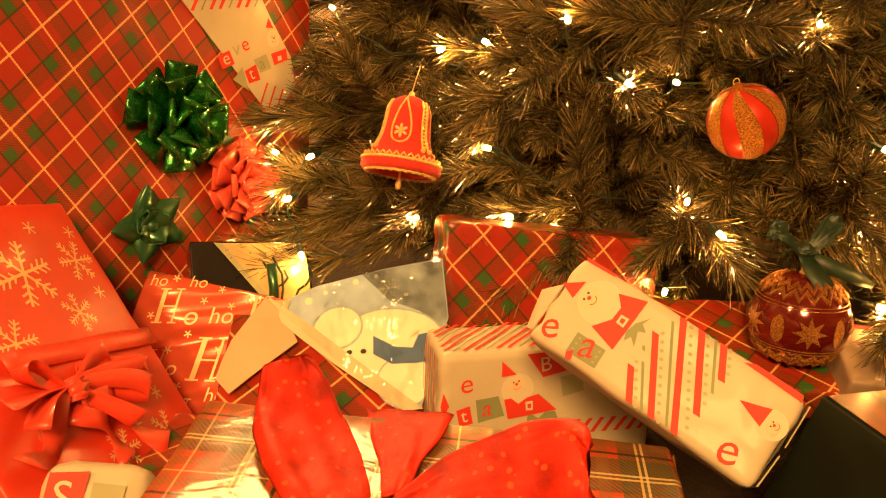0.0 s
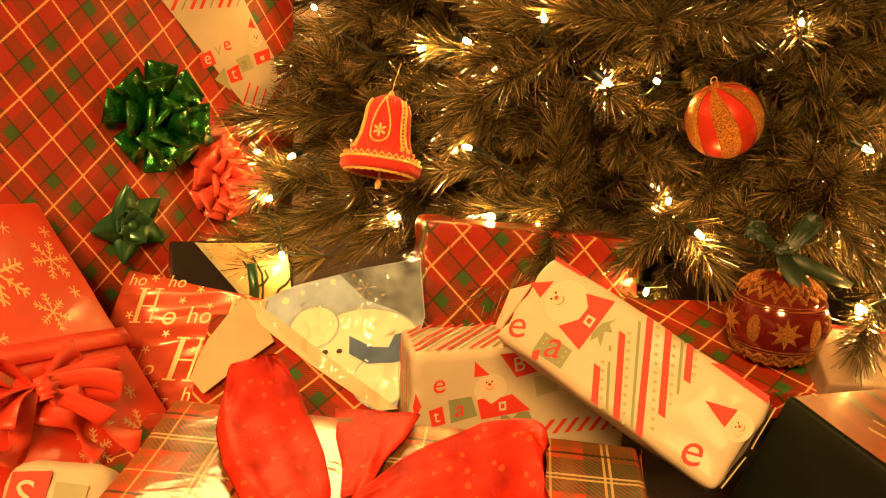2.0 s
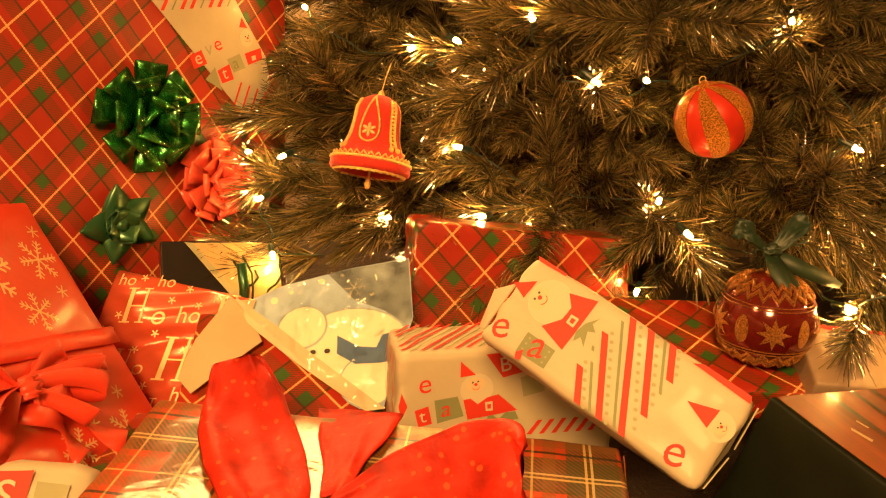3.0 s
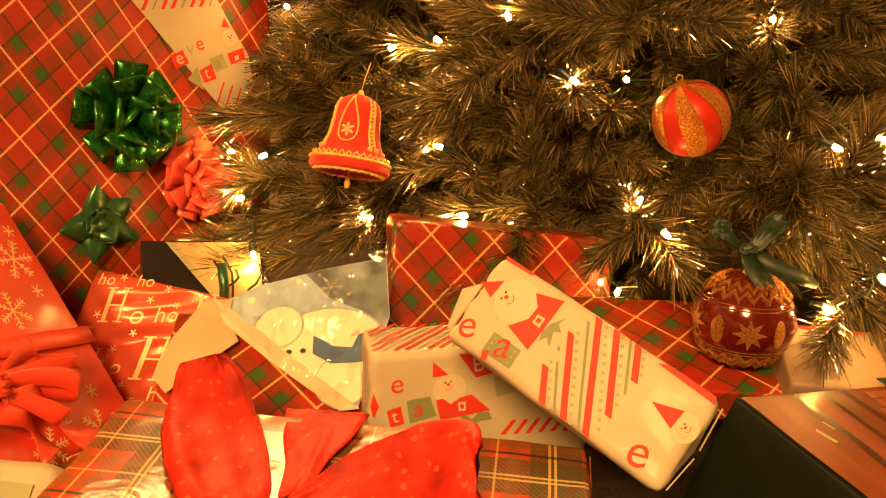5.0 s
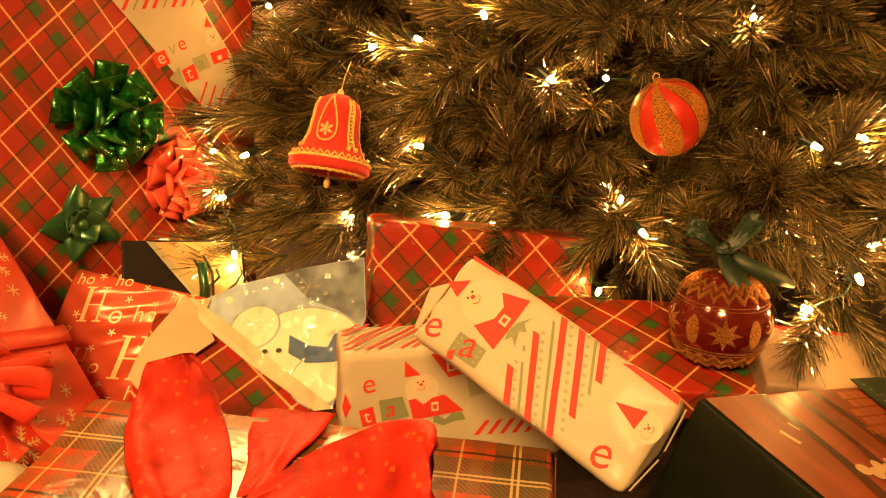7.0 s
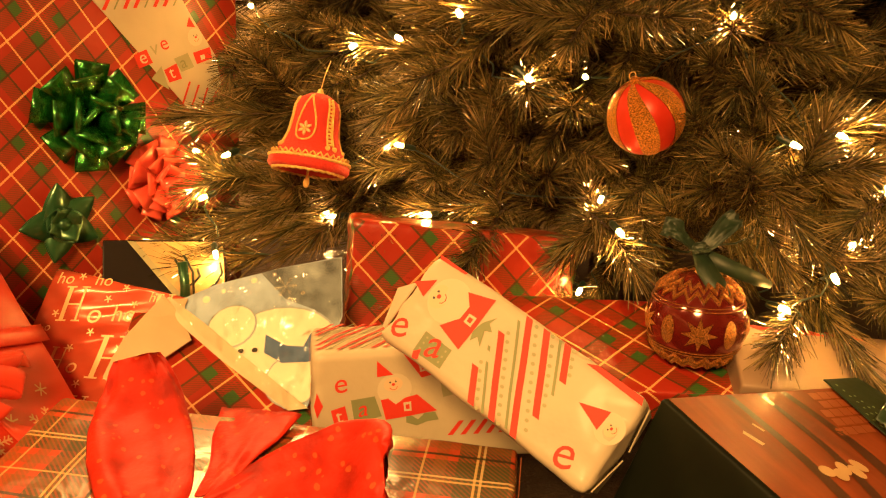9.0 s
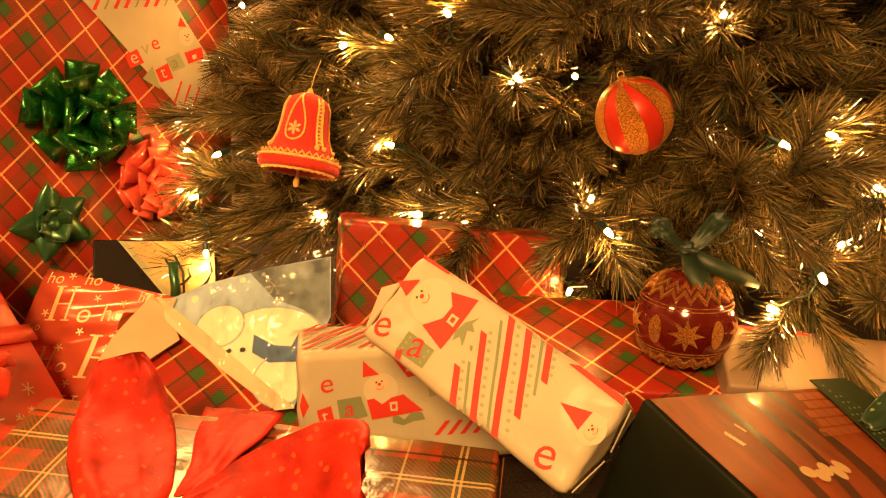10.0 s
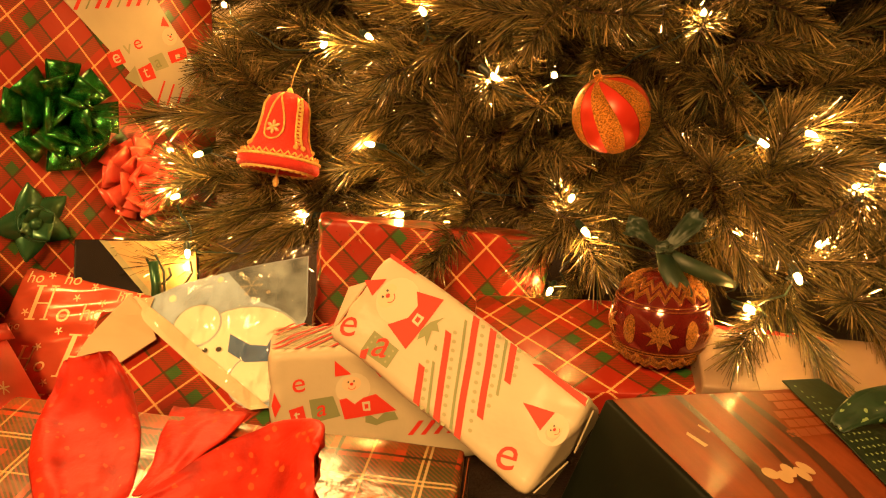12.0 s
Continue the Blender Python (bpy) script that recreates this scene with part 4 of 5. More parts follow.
# the lighter boughs at the back and above
SPARSE = [branch_mesh(20 + i, density=1100) for i in range(2)]
for level, (h, reach) in enumerate(((0.30, 0.42), (0.46, 0.42), (0.62, 0.40))):
    for i in range(6):
        part("branch", SPARSE[i % 2], None, tree, m=pose(0, 0, h, rnd.uniform(-60, 60), rnd.uniform(-4, 6), 35 + 110 * i / 5) @ Matrix.Diagonal((reach / 0.5, 1, 1, 1)))
for level in range(9):
    h = 0.80 + 0.10 * level
    reach = 0.40 - 0.036 * level
    for i in range(9):
        part("branch", SPARSE[(i + level) % 2], None, tree,
             m=pose(0, 0, h, rnd.uniform(-60, 60), -6 - level * 3, 40 * i + 17 * level) @ Matrix.Diagonal((reach / 0.5, 0.9, 0.9, 1)))


def reach_to(tip, base_z, roll=0):
    """A bough from the trunk whose tip comes to a given place."""
    a = Vector((0, 0, base_z))
    b = Vector(tip) - Vector((TREE_X, TREE_Y, 0))
    d = b - a
    m = basis(a, d, Vector((0, 0, 1)) - d * (d.z / d.length_squared))
    s = d.length / 0.5
    part("branch", BOUGHS[rnd.randrange(6)], None, tree, m=m @ pose(0, 0, 0.03, roll) @ Matrix.Diagonal((s, 0.8, 0.8, 1)))


for tip, bz in (((-0.175, 0.865, 0.300), 0.38), ((-0.148, 0.802, 0.174), 0.30), ((-0.13, 0.775, 0.165), 0.28), ((-0.06, 0.770, 0.175), 0.28), ((0.40, 0.560, 0.135), 0.30),
                ((0.46, 0.560, 0.130), 0.30), ((0.345, 0.585, 0.215), 0.30), ((0.52, 0.60, 0.16), 0.28), ((0.47, 0.60, 0.24), 0.33), ((0.21, 0.72, 0.265), 0.34),
                ((0.352, 0.60, 0.225), 0.34), ((0.05, 0.77, 0.275), 0.35), ((0.55, 0.64, 0.30), 0.40), ((0.27, 0.680, 0.205), 0.29), ((-0.03, 0.80, 0.190), 0.28), ((0.0, 0.83, 0.165), 0.25), ((-0.08, 0.81, 0.160), 0.26),
                ((0.235, 0.72, 0.180), 0.28), ((0.215, 0.76, 0.150), 0.24), ((0.29, 0.70, 0.190), 0.26), ((0.33, 0.68, 0.165), 0.25), ((-0.05, 0.86, 0.20), 0.28), ((0.235, 0.77, 0.165), 0.22), ((0.25, 0.74, 0.15), 0.20),
                ((-0.13, 0.87, 0.360), 0.42), ((-0.115, 0.88, 0.43), 0.48), ((-0.10, 0.84, 0.335), 0.40), ((-0.09, 0.87, 0.395), 0.46), ((-0.12, 0.90, 0.47), 0.52),
                ((-0.10, 0.86, 0.255), 0.33),  ((-0.145, 0.93, 0.386), 0.52), ((-0.146, 0.92, 0.337), 0.48), ((-0.139, 0.9, 0.287), 0.42), ((-0.143, 0.86, 0.234), 0.36), ((-0.083, 0.84, 0.215), 0.34), ((0.300, 0.715, 0.240), 0.32), ((0.375, 0.70, 0.320), 0.40), ((0.018, 0.76, 0.299), 0.38), ((0.137, 0.72, 0.25), 0.33), ((0.258, 0.74, 0.351), 0.42), ((0.093, 0.7, 0.357), 0.42), ((0.311, 0.72, 0.397), 0.47),
                ((-0.125, 0.845, 0.225), 0.30), ((-0.176, 0.79, 0.292), 0.22)):
    reach_to(tip, bz, rnd.uniform(-40, 40))

# ---- the light string ----
M_BULB = bpy.data.materials.new("lit_bulb")
M_BULB.use_nodes = True
_b = M_BULB.node_tree.nodes["Principled BSDF"]
_b.inputs["Base Color"].default_value = (1, 0.85, 0.5, 1)
_b.inputs["Emission Color"].default_value = (1.0, 0.47, 0.10, 1)
_b.inputs["Emission Strength"].default_value = 330
string = thing("light_string", pose(0, 0, 0), "string of warm white miniature lights wound through the tree", "lights")
bulb_me = None


def bulb(x, y, z, tilt, turn):
    global bulb_me
    if bulb_me is None:
        bm = lathe([(0, 0.0095), (0.0008, 0.0088), (0.0018, 0.007), (0.0023, 0.004), (0.0021, 0.0)], 10)
        me = bpy.data.meshes.new("bulb")
        bmesh.ops.recalc_face_normals(bm, faces=bm.faces[:])
        bm.to_mesh(me)
        bm.free()
        me.materials.append(M_BULB)
        me.polygons.foreach_set("use_smooth", [True] * len(me.polygons))
        bm = lathe([(0.0024, 0.0005), (0.0032, 0.0005), (0.0032, -0.010), (0.0022, -0.013), (0, -0.013)], 10)
        so = bpy.data.meshes.new("socket")
        bmesh.ops.recalc_face_normals(bm, faces=bm.faces[:])
        bm.to_mesh(so)
        bm.free()
        so.materials.append(M_WIRE)
        bulb_me = (me, so)
    ob = part("bulb", bulb_me[0], None, string, m=pose(x, y, z, tilt, 0, turn))
    part("socket", bulb_me[1], None, ob)
BULBS = [
    (0.098, 0.684, 0.381),
    (0.155, 0.701, 0.334),
    (0.212, 0.745, 0.336),
    (0.046, 0.780, 0.265),
    (-0.008, 0.800, 0.357),
    (0.072, 0.860, 0.344),
    (0.036, 0.800, 0.368),
    (-0.119, 0.850, 0.397),
    (0.341, 0.750, 0.394),
    (-0.130, 0.800, 0.249),
    (-0.175, 0.832, 0.248),
    (-0.151, 0.790, 0.207),
    (-0.136, 0.768, 0.155),
    (-0.022, 0.800, 0.190),
    (0.073, 0.800, 0.195),
    (0.151, 0.880, 0.199),
    (0.236, 0.660, 0.211),
    (0.220, 0.739, 0.139),
    (0.357, 0.660, 0.216),
    (0.236, 0.750, 0.226),
    (0.377, 0.680, 0.287),
    (0.417, 0.689, 0.295),
    (0.384, 0.590, 0.196),
    (0.430, 0.660, 0.207),
    (0.447, 0.620, 0.276),
    (0.362, 0.625, 0.160),
    (0.449, 0.660, 0.255),
    (0.115, 0.800, 0.186),
]
SPRIGS = [sprig_mesh(60 + i) for i in range(4)]
rnd = random.Random(5)
for x, y, z in BULBS:
    if y < 0.60:
        continue
    # the twig on which the bulb sits, reaching out from the tree past it
    out = Vector((x - TREE_X, y - TREE_Y, 0)).normalized()
    d = (out + Vector((rnd.uniform(-0.9, 0.9), rnd.uniform(-0.2, 0.5), rnd.uniform(-0.5, 0.6)))).normalized()
    at = Vector((x - TREE_X, y - TREE_Y + 0.012, z - 0.004)) - d * 0.05
    part("sprig", SPRIGS[rnd.randrange(4)], None, tree, m=basis(at, d, (0.1, -0.4, 1)) @ pose(0, 0, 0, rnd.uniform(0, 360)))
for x, y, z in BULBS:
    bulb(x, y, z, rnd.uniform(55, 125), rnd.uniform(-75, 75))


def sag(a, b, drop, n=10):
    a, b = Vector(a), Vector(b)
    return [a.lerp(b, i / n) + Vector((0.006 * math.sin(i * 1.3), 0.006 * math.cos(i * 1.7), -drop * math.sin(math.pi * i / n))) for i in range(n + 1)]


order = sorted(BULBS, key=lambda p: (round(p[2] / 0.09), p[0] if round(p[2] / 0.09) % 2 else -p[0]))
for a, b in zip(order, order[1:]):
    if (Vector(a) - Vector(b)).length < 0.2:
        part("wire", tube(sag((a[0], a[1] + 0.012, a[2]), (b[0], b[1] + 0.012, b[2]), 0.02), 0.0009, 5), M_WIRE, string)
for a, b, dp in (((-0.17, 0.745, 0.15), (-0.13, 0.75, 0.09), 0.02), ((-0.16, 0.742, 0.155), (-0.115, 0.745, 0.10), 0.03), ((-0.15, 0.75, 0.14), (-0.16, 0.735, 0.09), 0.0),
                 ((-0.125, 0.74, 0.15), (-0.14, 0.735, 0.095), 0.01)):
    part("wire", tube(sag(a, b, dp), 0.0013, 6), M_WIRE, string)
part("plug", tube([(-0.160, 0.742, 0.150), (-0.157, 0.740, 0.125), (-0.158, 0.736, 0.10)], 0.0050, 8), M_BOW_DARK, string)

# ---- print on the long gift ----


def face_print(g, x, y, r, turn):
    """Eyes, a nose and a smile of plain printed dots and strokes."""
    c, sn = math.cos(radians(turn)), math.sin(radians(turn))

    def spot(px, py):
        return x + r * (c * px - sn * py), y + r * (sn * px + c * py)

    for px in (-0.24, 0.24):
        g.oval(*spot(px, 0.22), r * 0.085, r * 0.085, M_PRINT_DARK, name="eye_print", n=10, lift=0.0008)
    g.oval(*spot(0, 0.0), r * 0.15, r * 0.13, M_PRINT_RED, turn=turn, name="nose_print", n=12, lift=0.0009)
    arc = [(0.36 * math.cos(radians(a)), -0.16 + 0.34 * math.sin(radians(a))) for a in range(195, 350, 15)]
    edge = [spot(px, py) for px, py in arc] + [spot(px * 0.86, (py + 0.16) * 0.86 - 0.16) for px, py in reversed(arc)]
    g.poly(edge, M_PRINT_RED, "smile_print", lift=0.0008)


def holiday_figure(g, hat, beard, face, coat, buckle, gloves, r, turn):
    """A figure of plain printed shapes: a pointed hat, a round beard, a coat, a buckle and gloves."""
    g.oval(*beard, r, r * 0.95, M_PRINT_WHITE, name="beard_print", lift=0.0003, turn=turn)
    g.oval(face[0], face[1], r * 0.55, r * 0.42, M_PRINT_SKIN, name="face_print", lift=0.0005, turn=turn)
    g.poly(hat, M_PRINT_RED, "hat_print", lift=0.0006)
    face_print(g, face[0], face[1], r * 0.68, turn)
    if coat:
        g.poly(coat, M_PRINT_RED, "coat_print", lift=0.0005)
        g.poly(buckle, M_PRINT_WHITE, "buckle_print", lift=0.0007)
        c = (sum(p[0] for p in buckle) / 4, sum(p[1] for p in buckle) / 4)
        g.poly([(c[0] + (p[0] - c[0]) * 0.5, c[1] + (p[1] - c[1]) * 0.5) for p in buckle], M_PRINT_RED, "buckle_print", lift=0.0009)
        g.poly(gloves, M_PRINT_GREEN, "glove_print", lift=0.0004)


holiday_figure(roll, [(-0.001, -0.0243), (0.0112, -0.0150), (0.0104, -0.0290)], (0.0262, -0.0215), (0.0190, -0.0230),
               [(0.0327, -0.0099), (0.0508, -0.0041), (0.0497, -0.0424), (0.0305, -0.0373), (0.0385, -0.0262), (0.0390, -0.0169)],
               [(0.0416, -0.0204), (0.0473, -0.0201), (0.0473, -0.0269), (0.0417, -0.0266)],
               [(0.0579, -0.0125), (0.0560, -0.0180), (0.0605, -0.0215), (0.0560, -0.0235), (0.0595, -0.0332), (0.0545, -0.0290), (0.0520, -0.0335), (0.0500, -0.0278), (0.0520, -0.0201)], 0.0150, 90)
holiday_figure(roll, [(0.1275, -0.0245), (0.1455, -0.0180), (0.1447, -0.0312)], (0.1500, -0.0262), (0.1510, -0.0258), None, None, None, 0.0095, 90)
roll.poly([(0.0257, -0.0452), (0.0467, -0.0451), (0.0473, -0.0587), (0.0261, -0.0598)], M_PRINT_GREEN, "square_print")
for i in range(4):
    for j in range(3):
        roll.oval(0.0290 + 0.005 * i, -0.0480 - 0.004 * j, 0.0008, 0.0008, M_PRINT_GREY, n=6, name="dot_print", lift=0.0005)
roll.text("a", 0.0325, -0.0592, 0.026, M_PRINT_RED, turn=26, lift=0.0008, shear=0.3)
roll.poly([(0.0265, -0.0600), (0.0300, -0.0560), (0.0320, -0.0625), (0.0285, -0.0640)], M_PRINT_RED, "square_print", lift=0.0006)
roll.text("e", 0.0065, -0.0625, 0.027, M_PRINT_RED, turn=32, shear=0.15)
roll.text("e", 0.1335, -0.0640, 0.029, M_PRINT_RED, turn=22, shear=0.15)
roll.poly([(0.1180, -0.0035), (0.1240, -0.0004), (0.1555, -0.0006), (0.1570, -0.0050)], M_PRINT_RED, "stripe_print")
roll.poly([(0.002, -0.0004), (0.004, -0.0030), (0.024, -0.0020), (0.025, -0.0004)], M_PRINT_RED, "stripe_print")


def slant(g, a, b, half, material):
    """One printed stripe from a to b."""
    g.poly([(a[0] - half, a[1]), (a[0] + half, a[1]), (b[0] + half, b[1]), (b[0] - half, b[1])], material, "stripe_print")


for a, b in (((0.0644, -0.0437), (0.0762, -0.0640)), ((0.0653, -0.0180), (0.0919, -0.0640)), ((0.0743, -0.0008), (0.1080, -0.0640)),
             ((0.0874, -0.0008), (0.1124, -0.0468)), ((0.1027, -0.0008), (0.1131, -0.0210))):
    slant(roll, a, b, 0.0024, M_PRINT_RED)
for a, b in (((0.0690, -0.0376), (0.0852, -0.0640)), ((0.0700, -0.0060), (0.1019, -0.0625)), ((0.0974, -0.0010), (0.1129, -0.0305)), ((0.0640, -0.0290), (0.0655, -0.0318))):
    slant(roll, a, b, 0.0010, M_PRINT_GREEN)
for a, b in (((0.0660, -0.0400), (0.0805, -0.0635)), ((0.0690, -0.0160), (0.0965, -0.0630)), ((0.0810, -0.0030), (0.1120, -0.0560)), ((0.0925, -0.0020), (0.1125, -0.0380)), ((0.1076, -0.002), (0.1140, -0.015))):
    n = max(3, int(math.hypot(b[0] - a[0], b[1] - a[1]) / 0.0052))
    for i in range(n + 1):
        t = i / n
        roll.oval(a[0] + (b[0] - a[0]) * t, a[1] + (b[1] - a[1]) * t, 0.0014, 0.0012, M_PRINT_GREY, n=8, name="dot_print")
# folded end of the long gift
bm = bmesh.new()
vs = [bm.verts.new(p) for p in ((0.1592, -0.003, -0.003), (0.1592, -0.062, -0.003), (0.1592, -0.062, -0.042), (0.1592, -0.003, -0.042), (0.1625, -0.033, -0.022))]
for i in range(4):
    bm.faces.new((vs[i], vs[(i + 1) % 4], vs[4]))
bm.faces.new(vs[3::-1])
part("end_fold", bm, M_PAPER, roll.ob, smooth=False)
for y0, y1 in ((-0.004, -0.030), (-0.061, -0.036)):
    bm = bmesh.new()
    a = [(0.1612, y0, -0.002), (0.1640, y1, -0.020), (0.1612, y0, -0.040)]
    lo = [bm.verts.new(p) for p in a]
    hi = [bm.verts.new((p[0] + 0.0009, p[1], p[2])) for p in a]
    bm.faces.new(lo)
    bm.faces.new(hi[::-1])
    for i in range(3):
        bm.faces.new((lo[i], lo[(i + 1) % 3], hi[(i + 1) % 3], hi[i]))
    part("paper_flap", bm, M_PAPER, roll.ob, smooth=False)
# the striped flap at its upper end
bm = bmesh.new()
a = [(0.000, -0.024, -0.004), (0.000, -0.060, -0.006), (-0.006, -0.060, -0.016), (-0.011, -0.034, -0.010)]
lo = [bm.verts.new(p) for p in a]
hi = [bm.verts.new((p[0] - 0.0008, p[1], p[2] + 0.0008)) for p in a]
bm.faces.new(lo)
bm.faces.new(hi[::-1])
for i in range(4):
    bm.faces.new((lo[i], lo[(i + 1) % 4], hi[(i + 1) % 4], hi[i]))
part("paper_flap", bm, M_PAPER, roll.ob, smooth=False)

# ---- print on the small gift ----
holiday_figure(sb, [(0.0479, -0.0085), (0.0600, -0.0200), (0.0478, -0.0210)], (0.0610, -0.0315), (0.0600, -0.0275),
               [(0.0506, -0.0395), (0.0560, -0.0385), (0.0620, -0.0435), (0.0690, -0.0385), (0.0780, -0.0365), (0.0935, -0.0505), (0.0545, -0.0560)],
               [(0.0675, -0.0423), (0.0734, -0.0417), (0.0739, -0.0493), (0.0684, -0.0494)],
               [(0.070, -0.054), (0.074, -0.0535), (0.079, -0.0570), (0.084, -0.0520), (0.092, -0.0515), (0.095, -0.058), (0.086, -0.0590), (0.078, -0.0620), (0.070, -0.0590)], 0.0130, 8)
sb.text("e", 0.0160, -0.0330, 0.023, M_PRINT_RED, turn=8, shear=0.1)
sb.poly([(0.0675, -0.0040), (0.0920, -0.0020), (0.1057, -0.0174), (0.0814, -0.0235)], M_PRINT_RED, "square_print")
sb.text("B", 0.0790, -0.0190, 0.017, M_PRINT_WHITE, turn=10, lift=0.0006)
sb.poly([(0.0285, -0.0388), (0.0461, -0.0362), (0.0515, -0.0529), (0.0311, -0.0576)], M_PRINT_GREEN, "square_print")
sb.text("a", 0.0335, -0.0530, 0.019, M_PRINT_RED, turn=12, lift=0.0006, shear=0.25)
sb.poly([(0.0135, -0.0460), (0.0240, -0.0430), (0.0270, -0.0575), (0.0165, -0.0595)], M_PRINT_RED, "square_print")
sb.text("t", 0.0180, -0.0560, 0.015, M_PRINT_WHITE, turn=10, lift=0.0006)
sb.poly([(0.0035, -0.0314), (0.0080, -0.0422), (0.0035, -0.0516), (0.0012, -0.0420)], M_PRINT_RED, "diamond_print")
sb.poly([(0.0950, -0.0240), (0.1120, -0.0200), (0.1150, -0.0360), (0.0980, -0.0400)], M_PRINT_GREY, "square_print")
for i in range(7):
    sb.poly([(0.102 + 0.010 * i, -0.072), (0.106 + 0.010 * i, -0.072), (0.1145 + 0.010 * i, -0.060), (0.1105 + 0.010 * i, -0.060)], M_PRINT_RED, "stripe_print")
top_face = pose(0, 0.0004, 0, -90)
for i in range(-5, 19):
    x = 0.002 + 0.0086 * i
    hw = 0.0017 if i % 3 != 1 else 0.0008
    y0, y1 = max(0.004, 0.004 + (0.004 - x) * 1.08), min(0.058, 0.004 + (0.170 - x) * 1.08)
    if y1 - y0 < 0.006:
        continue
    xa, xb = x + (y0 - 0.004) / 1.08, x + (y1 - 0.004) / 1.08
    ob = sb.poly([(xa - hw, y0), (xa + hw, y0), (xb + hw, y1), (xb - hw, y1)], M_PRINT_RED if i % 3 != 1 else M_PRINT_GREEN, "stripe_print", lift=0.0006)
    ob.matrix_basis = top_face
side_face = pose(-0.0006, 0, 0, 0, 90, 0)
for i in range(7):
    x = 0.006 + 0.0080 * i
    hw = 0.0013 if i % 2 else 0.0007
    ob = sb.poly([(x - hw, -0.005), (x + hw, -0.005), (x + hw, -0.080), (x - hw, -0.080)], M_PRINT_RED if i % 2 else M_PRINT_GREEN, "stripe_print", lift=-0.0006)
    ob.matrix_basis = side_face

# ---- the paper tag on the large box ----


class Sheet(Gift):
    """A thin cut sheet that carries print."""

    def __init__(self, name, m, pts, material, label, category, thick=0.0008, body="sheet"):
        self.ob = thing(name, m, label, category)
        self.amp, self.freq, self.seed = 0.0006, 25.0, 3.0
        bm = bmesh.new()
        lo = [bm.verts.new((x, y, -thick)) for x, y in pts]
        hi = [bm.verts.new((x, y, 0)) for x, y in pts]
        bm.faces.new(hi)
        bm.faces.new(lo[::-1])
        for i in range(len(pts)):
            j = (i + 1) % len(pts)
            bm.faces.new((lo[i], lo[j], hi[j], hi[i]))
        bmesh.ops.triangulate(bm, faces=[f for f in bm.faces if len(f.verts) > 4])
        part(body, bm, material, self.ob, smooth=False)

    def z(self, x, y):
        return 0.0


tag = Sheet("paper_tag", BIG @ pose(0, 0, 0.0026), [(-0.295, 0.529), (-0.1755, 0.4050), (-0.0582, 0.2832), (-0.0414, 0.2953), (-0.0243, 0.3167), (-0.0309, 0.3464),
            (-0.0586, 0.3851), (-0.0753, 0.4114), (-0.150, 0.529)], M_PAPER, "cream strip of printed paper taped on a plaid gift", "paper tag")
tag.poly([(-0.1238, 0.3426), (-0.1103, 0.3488), (-0.1036, 0.3359), (-0.1186, 0.3296)], M_PRINT_RED, "square_print")
tag.text("e", -0.1165, 0.3335, 0.019, M_PRINT_WHITE, turn=20, lift=0.0006)
tag.text("v", -0.1045, 0.3430, 0.021, M_PRINT_GREY, turn=15)
tag.text("e", -0.0935, 0.3480, 0.021, M_PRINT_RED, turn=20)
tag.poly([(-0.0645, 0.3741), (-0.0546, 0.3741), (-0.0615, 0.3842)], M_PRINT_RED, "hat_print")
tag.oval(-0.055, 0.364, 0.0085, 0.009, M_PRINT_WHITE, name="round_print")
face_print(tag, -0.0545, 0.3640, 0.0085, 15)
tag.poly([(-0.0585, 0.3479), (-0.0380, 0.3549), (-0.0356, 0.3432), (-0.0539, 0.3365)], M_PRINT_RED, "coat_print", lift=0.0008)
tag.poly([(-0.0500, 0.3455), (-0.0450, 0.3470), (-0.0440, 0.3425), (-0.0490, 0.3410)], M_PRINT_WHITE, "buckle_print", lift=0.0011)
tag.poly([(-0.0918, 0.3291), (-0.0775, 0.3365), (-0.0717, 0.3212), (-0.0862, 0.3167)], M_PRINT_RED, "square_print")
tag.text("t", -0.0840, 0.3205, 0.018, M_PRINT_WHITE, turn=20, lift=0.0006)
tag.poly([(-0.0804, 0.3409), (-0.0644, 0.3475), (-0.0569, 0.3334), (-0.0717, 0.3280)], M_PRINT_GREY, "square_print")
tag.text("a", -0.0715, 0.3310, 0.018, M_PRINT_GREEN, turn=20, lift=0.0006)
tag.poly([(-0.1058, 0.3201), (-0.0946, 0.3329), (-0.0862, 0.3093)], M_PRINT_GREY, "tree_print")
for i in range(5):
    x, y = -0.0800 + 0.0105 * i, 0.3055 - 0.0030 * i
    tag.poly([(x + 0.0075, y - 0.0095), (x + 0.0095, y - 0.0105), (x + 0.0185, y + 0.0125), (x + 0.0165, y + 0.0130)], M_PRINT_RED, "stripe_print")
for i in range(8):
    x, y = -0.1520 + 0.0105 * i, 0.3830 + 0.0015 * i
    hw = 0.0008 if i % 3 == 1 else 0.0019
    tag.poly([(x - hw, y), (x + hw, y), (x + hw + 0.030, y + 0.060), (x - hw + 0.030, y + 0.060)], M_PRINT_GREEN if i % 3 == 1 else M_PRINT_RED, "stripe_print")

